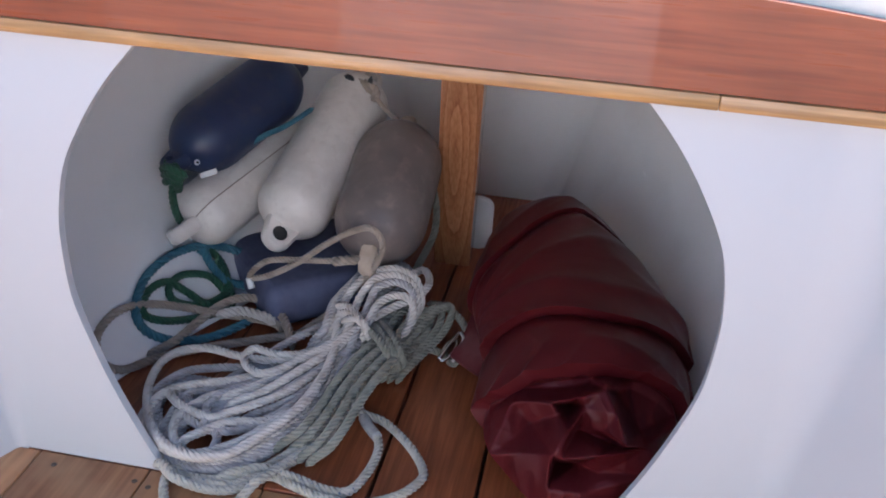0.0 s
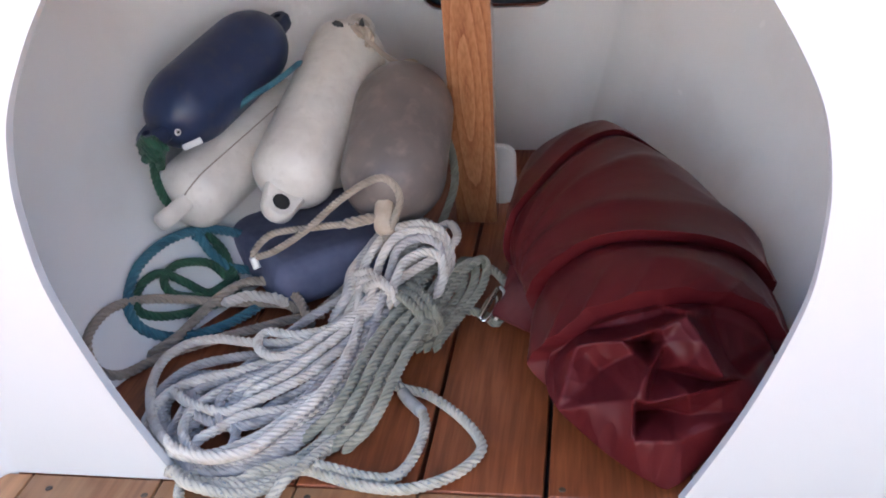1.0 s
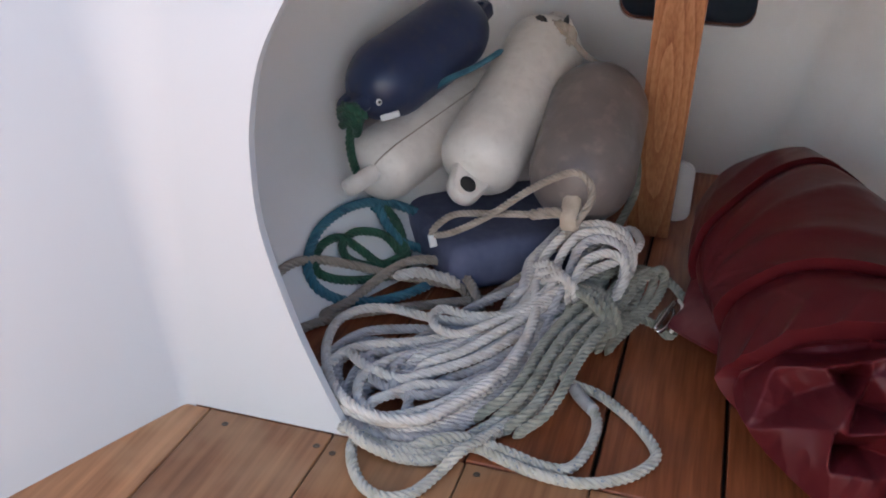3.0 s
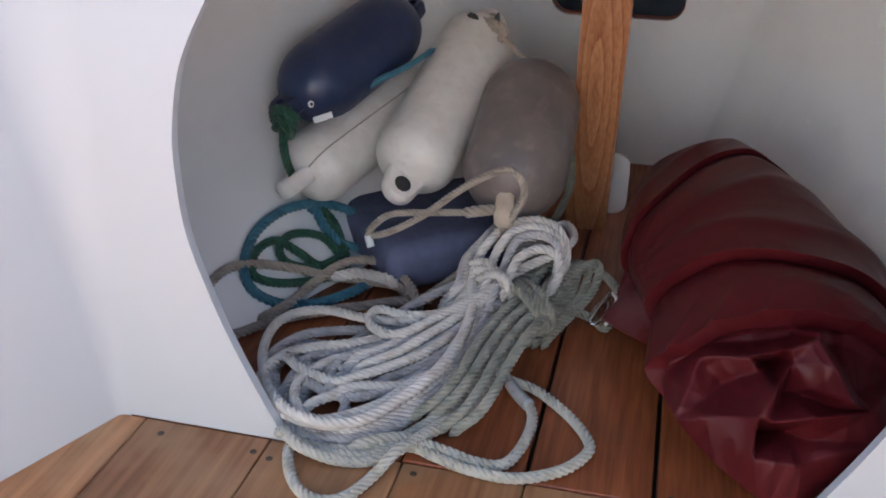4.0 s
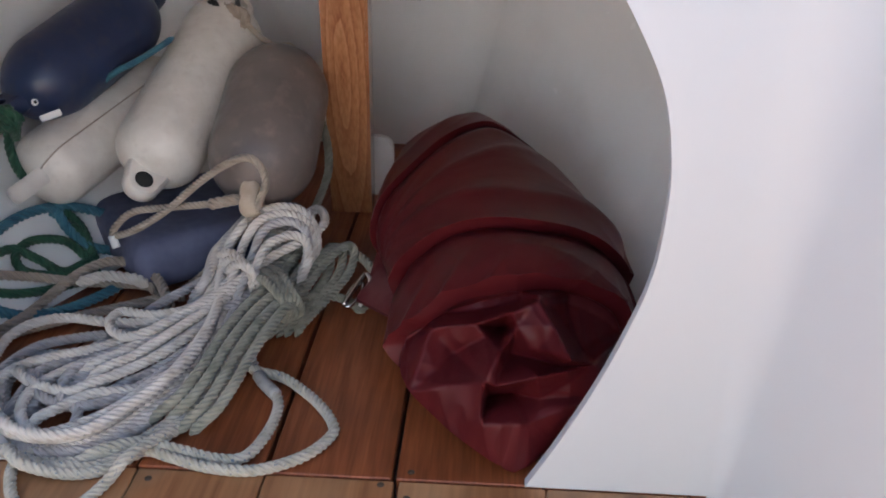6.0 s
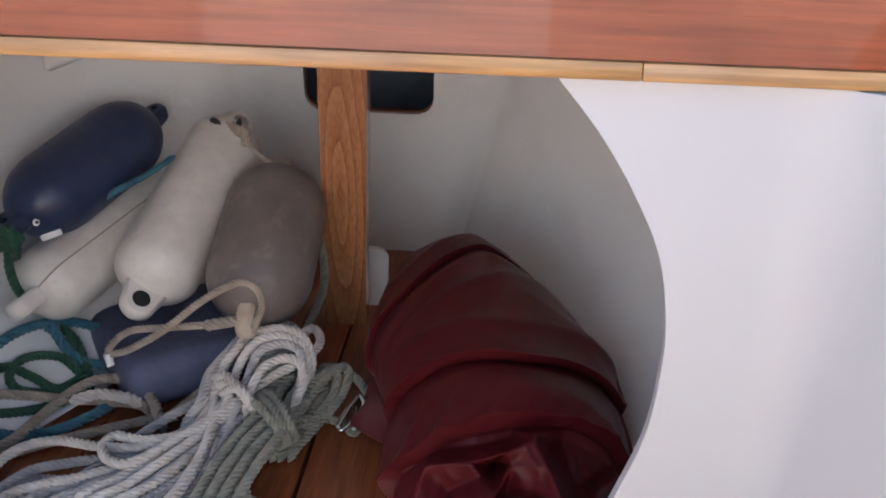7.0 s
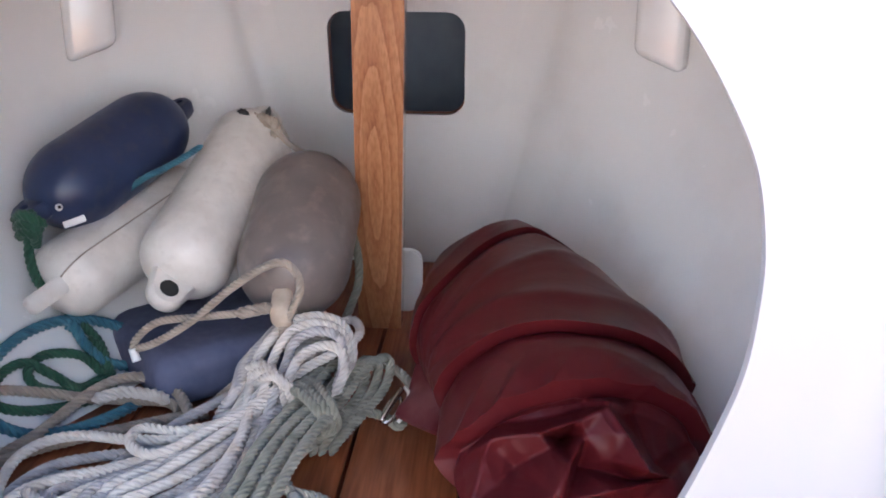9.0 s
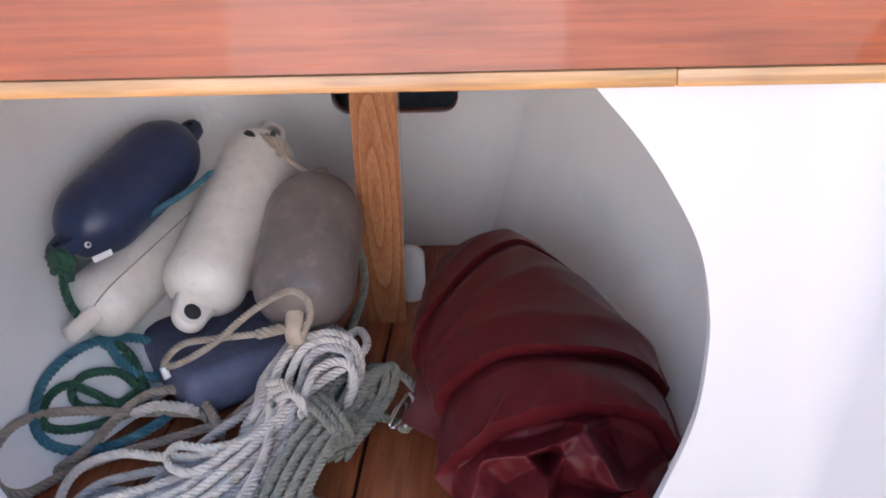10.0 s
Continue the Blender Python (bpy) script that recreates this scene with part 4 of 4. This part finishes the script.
rope("strand", [(-0.216, 0.250, 0.040), (-0.207, 0.280, 0.057), (-0.203, 0.310, 0.078), (-0.195, 0.330, 0.093), (-0.178, 0.345, 0.111), (-0.158, 0.352, 0.119), (-0.137, 0.354, 0.122), (-0.116, 0.352, 0.118), (-0.103, 0.345, 0.108), (-0.095, 0.335, 0.085), (-0.100, 0.320, 0.060)], 0.0056, rope_white, hank)
rope("strand", [(-0.187, 0.250, 0.055), (-0.182, 0.280, 0.073), (-0.182, 0.310, 0.086), (-0.173, 0.325, 0.103), (-0.162, 0.338, 0.112), (-0.139, 0.345, 0.117), (-0.117, 0.342, 0.113), (-0.104, 0.334, 0.104), (-0.098, 0.325, 0.080), (-0.104, 0.310, 0.058)], 0.0056, rope_white, hank)
rope("strand", [(-0.175, 0.250, 0.052), (-0.169, 0.275, 0.071), (-0.165, 0.300, 0.086), (-0.161, 0.318, 0.099), (-0.151, 0.330, 0.107), (-0.132, 0.336, 0.111), (-0.111, 0.330, 0.107), (-0.104, 0.318, 0.096), (-0.103, 0.305, 0.075), (-0.110, 0.290, 0.055)], 0.0056, rope_grey, hank)
rope("strand", [(-0.157, 0.270, 0.078), (-0.149, 0.298, 0.094), (-0.133, 0.315, 0.099), (-0.116, 0.318, 0.100), (-0.103, 0.312, 0.094), (-0.099, 0.298, 0.078), (-0.108, 0.285, 0.056)], 0.0056, rope_white, hank)
rope("binding", [(-0.228, 0.326, 0.040), (-0.213, 0.310, 0.070), (-0.192, 0.292, 0.086), (-0.174, 0.278, 0.080), (-0.168, 0.289, 0.050)], 0.0056, rope_white, hank)
rope("binding", [(-0.216, 0.314, 0.040), (-0.202, 0.296, 0.070), (-0.181, 0.278, 0.086), (-0.164, 0.264, 0.080), (-0.159, 0.277, 0.050)], 0.0056, rope_white, hank)
rope("binding", [(-0.205, 0.301, 0.040), (-0.191, 0.282, 0.070), (-0.171, 0.265, 0.086), (-0.154, 0.251, 0.080), (-0.151, 0.265, 0.050)], 0.0056, rope_white, hank)
rope("strand", [(-0.368, 0.054, 0.007), (-0.346, 0.012, 0.007), (-0.313, -0.008, 0.007), (-0.270, -0.006, 0.007), (-0.229, 0.016, 0.008), (-0.203, 0.050, 0.010), (-0.177, 0.091, 0.014), (-0.163, 0.150, 0.022), (-0.157, 0.201, 0.034), (-0.152, 0.247, 0.044)], 0.0056, rope_fleck, hank)
rope("strand", [(-0.334, -0.009, 0.020), (-0.310, -0.028, 0.020), (-0.274, -0.024, 0.007), (-0.239, -0.016, 0.007), (-0.215, 0.009, 0.008), (-0.199, 0.033, 0.008), (-0.165, 0.090, 0.009), (-0.154, 0.156, 0.012), (-0.150, 0.213, 0.024)], 0.0056, rope_fleck, hank)
rope("strand", [(-0.151, 0.251, 0.042), (-0.157, 0.198, 0.032), (-0.157, 0.149, 0.020), (-0.160, 0.108, 0.012), (-0.179, 0.074, 0.009), (-0.200, 0.019, 0.018), (-0.214, -0.014, 0.022), (-0.230, -0.036, 0.007), (-0.245, -0.071, 0.007), (-0.268, -0.084, 0.007), (-0.293, -0.074, 0.007), (-0.315, -0.045, 0.007), (-0.326, -0.011, 0.007), (-0.311, 0.009, 0.007)], 0.0056, rope_fleck, hank)
rope("strand", [(-0.145, 0.241, 0.040), (-0.156, 0.186, 0.024), (-0.138, 0.156, 0.014), (-0.101, 0.150, 0.007), (-0.060, 0.112, 0.007), (-0.035, 0.075, 0.007), (-0.033, 0.051, 0.007), (-0.055, 0.018, 0.007), (-0.096, -0.005, 0.007), (-0.142, -0.004, 0.007), (-0.179, 0.007, 0.007), (-0.211, 0.015, 0.007), (-0.250, -0.011, 0.007), (-0.290, -0.015, 0.008)], 0.0056, rope_fleck, hank)
rope("strand", [(-0.163, 0.228, 0.030), (-0.145, 0.178, 0.015), (-0.122, 0.139, 0.008), (-0.103, 0.118, 0.007), (-0.095, 0.090, 0.007), (-0.098, 0.048, 0.007), (-0.111, 0.013, 0.007), (-0.139, 0.009, 0.007), (-0.176, 0.017, 0.009), (-0.219, 0.022, 0.012), (-0.254, 0.003, 0.012)], 0.0056, rope_fleck, hank)
v, f = sweep(spline([(-0.129, 0.148, 0.011), (-0.121, 0.137, 0.009), (-0.111, 0.126, 0.008), (-0.103, 0.117, 0.008)], 0.003), lambda t: 0.0072, 14)
raw("clear_sleeve", v, f, sleeve_plastic, hank, "clear plastic whipping sleeve")
hank2 = thing("rope_hank", "hank of greenish grey laid rope bound in the middle", "rope", "mooring ropes")
rope("strand", [(-0.161, 0.112, 0.008), (-0.152, 0.176, 0.018), (-0.121, 0.229, 0.030), (-0.103, 0.275, 0.046), (-0.087, 0.317, 0.060), (-0.072, 0.346, 0.068), (-0.060, 0.370, 0.064), (-0.055, 0.370, 0.050), (-0.061, 0.345, 0.034), (-0.081, 0.301, 0.022), (-0.101, 0.254, 0.014)], 0.0056, rope_green_grey, hank2)
rope("strand", [(-0.169, 0.117, 0.008), (-0.155, 0.166, 0.026), (-0.129, 0.220, 0.030), (-0.112, 0.265, 0.046), (-0.099, 0.306, 0.060), (-0.085, 0.335, 0.068), (-0.073, 0.359, 0.064), (-0.068, 0.359, 0.050), (-0.074, 0.334, 0.034), (-0.093, 0.291, 0.022), (-0.112, 0.252, 0.014)], 0.0056, rope_green_grey, hank2)
rope("strand", [(-0.177, 0.122, 0.008), (-0.164, 0.182, 0.018), (-0.138, 0.212, 0.030), (-0.122, 0.256, 0.046), (-0.113, 0.296, 0.060), (-0.099, 0.324, 0.068), (-0.087, 0.348, 0.064), (-0.082, 0.348, 0.050), (-0.088, 0.323, 0.034), (-0.107, 0.281, 0.022), (-0.122, 0.250, 0.014)], 0.0056, rope_green_grey, hank2)
rope("strand", [(-0.186, 0.128, 0.008), (-0.167, 0.172, 0.026), (-0.151, 0.223, 0.030), (-0.137, 0.268, 0.046), (-0.130, 0.308, 0.060), (-0.117, 0.337, 0.068), (-0.105, 0.361, 0.064), (-0.100, 0.361, 0.050), (-0.106, 0.336, 0.034), (-0.125, 0.293, 0.022), (-0.134, 0.248, 0.014)], 0.0056, rope_green_grey, hank2)
rope("strand", [(-0.194, 0.133, 0.008), (-0.176, 0.187, 0.018), (-0.160, 0.215, 0.030), (-0.147, 0.258, 0.046), (-0.144, 0.298, 0.060), (-0.130, 0.326, 0.068), (-0.119, 0.350, 0.064), (-0.114, 0.350, 0.050), (-0.119, 0.325, 0.034), (-0.138, 0.283, 0.022), (-0.145, 0.245, 0.014)], 0.0056, rope_green_grey, hank2)
rope("strand", [(-0.203, 0.139, 0.008), (-0.179, 0.177, 0.026), (-0.167, 0.206, 0.030), (-0.157, 0.249, 0.046), (-0.156, 0.287, 0.060), (-0.143, 0.315, 0.068), (-0.132, 0.339, 0.064), (-0.127, 0.339, 0.050), (-0.132, 0.315, 0.034), (-0.150, 0.273, 0.022), (-0.155, 0.243, 0.014)], 0.0056, rope_green_grey, hank2)
rope("strand", [(-0.212, 0.144, 0.008), (-0.188, 0.192, 0.018), (-0.178, 0.218, 0.030), (-0.168, 0.262, 0.046), (-0.171, 0.300, 0.060), (-0.158, 0.329, 0.068), (-0.147, 0.353, 0.064), (-0.142, 0.353, 0.050), (-0.147, 0.328, 0.034), (-0.165, 0.285, 0.022), (-0.163, 0.242, 0.014)], 0.0056, rope_green_grey, hank2)
rope("strand", [(-0.122, 0.236, 0.066), (-0.142, 0.203, 0.060), (-0.156, 0.151, 0.052), (-0.165, 0.107, 0.042), (-0.177, 0.080, 0.030), (-0.193, 0.067, 0.016)], 0.0056, rope_green_grey, hank2)
rope("strand", [(-0.112, 0.223, 0.066), (-0.130, 0.185, 0.060), (-0.142, 0.141, 0.052), (-0.150, 0.098, 0.042), (-0.161, 0.066, 0.030), (-0.177, 0.054, 0.016)], 0.0056, rope_green_grey, hank2)
rope("strand", [(-0.105, 0.204, 0.066), (-0.118, 0.167, 0.060), (-0.128, 0.125, 0.052), (-0.136, 0.083, 0.042), (-0.147, 0.058, 0.030), (-0.163, 0.051, 0.016)], 0.0056, rope_green_grey, hank2)
rope("strand", [(-0.134, 0.256, 0.066), (-0.154, 0.215, 0.060), (-0.169, 0.162, 0.052), (-0.178, 0.111, 0.042), (-0.192, 0.078, 0.030), (-0.211, 0.065, 0.016)], 0.0056, rope_green_grey, hank2)
rope("binding", [(-0.170, 0.288, 0.044), (-0.162, 0.274, 0.066), (-0.136, 0.236, 0.080), (-0.114, 0.210, 0.074), (-0.107, 0.218, 0.046), (-0.124, 0.238, 0.026)], 0.0056, rope_green_grey, hank2)
rope("binding", [(-0.162, 0.299, 0.044), (-0.153, 0.284, 0.066), (-0.128, 0.243, 0.080), (-0.107, 0.214, 0.074), (-0.103, 0.224, 0.046), (-0.119, 0.244, 0.026)], 0.0056, rope_green_grey, hank2)
rope("binding", [(-0.153, 0.310, 0.044), (-0.144, 0.293, 0.066), (-0.119, 0.249, 0.080), (-0.100, 0.218, 0.074), (-0.098, 0.231, 0.046), (-0.115, 0.251, 0.026)], 0.0056, rope_green_grey, hank2)
rope("tail", [(-0.095, 0.380, 0.056), (-0.077, 0.390, 0.051), (-0.061, 0.389, 0.046), (-0.042, 0.373, 0.042), (-0.026, 0.350, 0.036)], 0.0056, rope_green_grey, hank2)
rope("tail", [(-0.116, 0.271, 0.036), (-0.092, 0.304, 0.026), (-0.069, 0.319, 0.016), (-0.052, 0.319, 0.009), (-0.039, 0.305, 0.008), (-0.031, 0.321, 0.010)], 0.0056, rope_green_grey, hank2)
tan = thing("fender_line", "tan laid line tied to the grey fender", "rope", "fender lines")
rope("line", [(-0.192, 0.345, 0.135), (-0.224, 0.345, 0.127), (-0.284, 0.345, 0.119), (-0.326, 0.345, 0.112), (-0.350, 0.345, 0.094), (-0.358, 0.345, 0.078), (-0.329, 0.340, 0.088), (-0.281, 0.335, 0.120), (-0.234, 0.330, 0.161), (-0.198, 0.325, 0.187), (-0.172, 0.325, 0.197), (-0.156, 0.325, 0.185), (-0.152, 0.325, 0.165), (-0.161, 0.330, 0.143), (-0.175, 0.340, 0.115), (-0.210, 0.340, 0.067), (-0.242, 0.330, 0.036), (-0.293, 0.330, -0.009)], 0.0046, rope_tan, tan)
rope("splice", [(-0.232, 0.340, 0.126), (-0.219, 0.340, 0.130), (-0.186, 0.340, 0.138)], 0.0070, rope_tan, tan)
v, f = sweep(spline([(-0.359, 0.343, 0.078), (-0.357, 0.342, 0.071), (-0.354, 0.340, 0.063)], 0.003), lambda t: 0.0052, 12)
raw("whipping", v, f, white_plastic, tan, "white whipped rope end")
grey = thing("spliced_rope", "weathered grey-brown laid rope with a splice", "rope", "mooring ropes")
rope("strand", [(-0.313, 0.322, 0.019), (-0.353, 0.328, 0.018), (-0.407, 0.324, 0.020), (-0.450, 0.301, 0.037), (-0.486, 0.265, 0.056), (-0.509, 0.230, 0.062), (-0.518, 0.194, 0.053), (-0.512, 0.169, 0.041), (-0.496, 0.156, 0.022), (-0.476, 0.169, 0.008), (-0.452, 0.201, 0.007), (-0.422, 0.228, 0.008), (-0.381, 0.255, 0.009), (-0.331, 0.282, 0.011), (-0.278, 0.308, 0.013)], 0.0060, rope_tan, grey)
rope("strand", [(-0.454, 0.224, 0.008), (-0.434, 0.249, 0.015), (-0.422, 0.293, 0.020), (-0.405, 0.333, 0.027), (-0.379, 0.360, 0.031), (-0.339, 0.359, 0.031), (-0.304, 0.331, 0.027), (-0.280, 0.295, 0.021)], 0.0064, rope_tan, grey)
rope("splice", [(-0.401, 0.312, 0.024), (-0.369, 0.329, 0.027), (-0.328, 0.323, 0.027), (-0.310, 0.315, 0.023)], 0.0072, rope_white, grey)
rope("yarn_end", [(-0.330, 0.329, 0.030), (-0.329, 0.358, 0.036), (-0.321, 0.365, 0.039)], 0.0035, rope_white, grey)
blue = thing("blue_rope", "coil of bright blue laid rope against the hull", "rope", "fender lines")
rope("strand", [(-0.390, 0.459, 0.039), (-0.422, 0.441, 0.066), (-0.456, 0.405, 0.087), (-0.483, 0.356, 0.093), (-0.498, 0.304, 0.085), (-0.499, 0.266, 0.066), (-0.492, 0.245, 0.049), (-0.475, 0.238, 0.029), (-0.450, 0.249, 0.012), (-0.420, 0.258, 0.010), (-0.386, 0.279, 0.012), (-0.356, 0.335, 0.011), (-0.352, 0.395, 0.015), (-0.377, 0.451, 0.022)], 0.0066, rope_blue, blue)
rope("strand", [(-0.459, 0.402, 0.085), (-0.440, 0.394, 0.059), (-0.415, 0.393, 0.036), (-0.384, 0.418, 0.017), (-0.353, 0.410, 0.012)], 0.0066, rope_blue, blue)
rope("tail", [(-0.320, 0.540, 0.284), (-0.339, 0.510, 0.272), (-0.358, 0.490, 0.262), (-0.380, 0.480, 0.252), (-0.405, 0.480, 0.234)], 0.0042, rope_blue, blue)
green = thing("green_rope", "dark green rope knotted to the navy fender", "rope", "fender lines")
rope("strand", [(-0.496, 0.380, 0.229), (-0.480, 0.365, 0.210), (-0.479, 0.360, 0.182), (-0.474, 0.365, 0.148), (-0.474, 0.406, 0.108), (-0.447, 0.411, 0.076), (-0.427, 0.407, 0.054), (-0.411, 0.385, 0.030), (-0.414, 0.353, 0.021), (-0.439, 0.320, 0.030), (-0.461, 0.302, 0.045), (-0.472, 0.312, 0.061), (-0.465, 0.343, 0.066), (-0.438, 0.373, 0.053), (-0.415, 0.375, 0.031)], 0.0058, rope_green, green)
rope("strand", [(-0.410, 0.375, 0.023), (-0.426, 0.336, 0.027), (-0.451, 0.326, 0.048), (-0.476, 0.316, 0.067), (-0.490, 0.291, 0.067), (-0.490, 0.263, 0.057), (-0.481, 0.255, 0.042), (-0.456, 0.275, 0.027), (-0.422, 0.321, 0.014), (-0.398, 0.363, 0.013), (-0.415, 0.393, 0.036), (-0.437, 0.403, 0.060)], 0.0058, rope_green, green)
rope("knot", [(-0.500, 0.375, 0.222), (-0.477, 0.352, 0.237), (-0.463, 0.352, 0.229), (-0.468, 0.370, 0.210)], 0.006, rope_green, green)
rope("knot", [(-0.498, 0.375, 0.212), (-0.478, 0.352, 0.226), (-0.464, 0.352, 0.220), (-0.472, 0.370, 0.201)], 0.006, rope_green, green)
rope("knot", [(-0.496, 0.375, 0.202), (-0.479, 0.352, 0.216), (-0.465, 0.352, 0.211), (-0.475, 0.370, 0.192)], 0.006, rope_green, green)
rope("tail", [(-0.476, 0.365, 0.239), (-0.464, 0.355, 0.231), (-0.453, 0.360, 0.221)], 0.0058, rope_green, green)
cord = thing("cord", "thin tan cord between the tops of two fenders", "rope", "fender lines")
rope("line", [(-0.291, 0.630, 0.313), (-0.269, 0.615, 0.313), (-0.250, 0.600, 0.305), (-0.237, 0.595, 0.298), (-0.224, 0.585, 0.288), (-0.207, 0.575, 0.277), (-0.186, 0.565, 0.269)], 0.0042, rope_tan, cord)
rope("knot", [(-0.260, 0.605, 0.315), (-0.245, 0.595, 0.313), (-0.235, 0.595, 0.301), (-0.242, 0.600, 0.287), (-0.252, 0.605, 0.297), (-0.238, 0.595, 0.310), (-0.228, 0.590, 0.294)], 0.0058, rope_tan, cord)
rope("tail", [(-0.245, 0.600, 0.307), (-0.244, 0.595, 0.319), (-0.242, 0.595, 0.328)], 0.0040, grommet_black, cord, "dark melted cord end")
rope("tail", [(-0.292, 0.615, 0.317), (-0.283, 0.610, 0.317), (-0.273, 0.605, 0.313)], 0.0050, grommet_black, cord, "dark melted cord end")
hang = thing("fender_line", "grey-brown line hanging beside the post", "rope", "fender lines")
rope("strand", [(-0.142, 0.590, 0.200), (-0.130, 0.570, 0.165), (-0.120, 0.560, 0.131), (-0.118, 0.550, 0.096), (-0.126, 0.540, 0.068), (-0.138, 0.525, 0.040), (-0.152, 0.500, 0.010)], 0.0058, rope_green_grey, hang)

# ---- the sole ----
floor = thing("floor", "timber sole, bleached outside, same planks shaded darker red inside the locker", "floor", kind="structure")
bm = box(bmesh.new(), -1.2, 1.1, -1.70, 1.0, -0.06, -0.024)
part("subfloor", bm, dark, floor)


def plank(name, x0, x1, y0, y1, mat):
    bm = box(bmesh.new(), x0, x1, y0, y1, -0.022, 0.0, 0.0012, 1)
    ob = part(name, bm, mat, floor, smooth=False)
    return ob


GAPS = [-1.07, -0.925, -0.78, -0.637, -0.4955, -0.353, -0.211, -0.087, 0.0375, 0.181, 0.3175, 0.46, 0.60, 0.75, 0.90]
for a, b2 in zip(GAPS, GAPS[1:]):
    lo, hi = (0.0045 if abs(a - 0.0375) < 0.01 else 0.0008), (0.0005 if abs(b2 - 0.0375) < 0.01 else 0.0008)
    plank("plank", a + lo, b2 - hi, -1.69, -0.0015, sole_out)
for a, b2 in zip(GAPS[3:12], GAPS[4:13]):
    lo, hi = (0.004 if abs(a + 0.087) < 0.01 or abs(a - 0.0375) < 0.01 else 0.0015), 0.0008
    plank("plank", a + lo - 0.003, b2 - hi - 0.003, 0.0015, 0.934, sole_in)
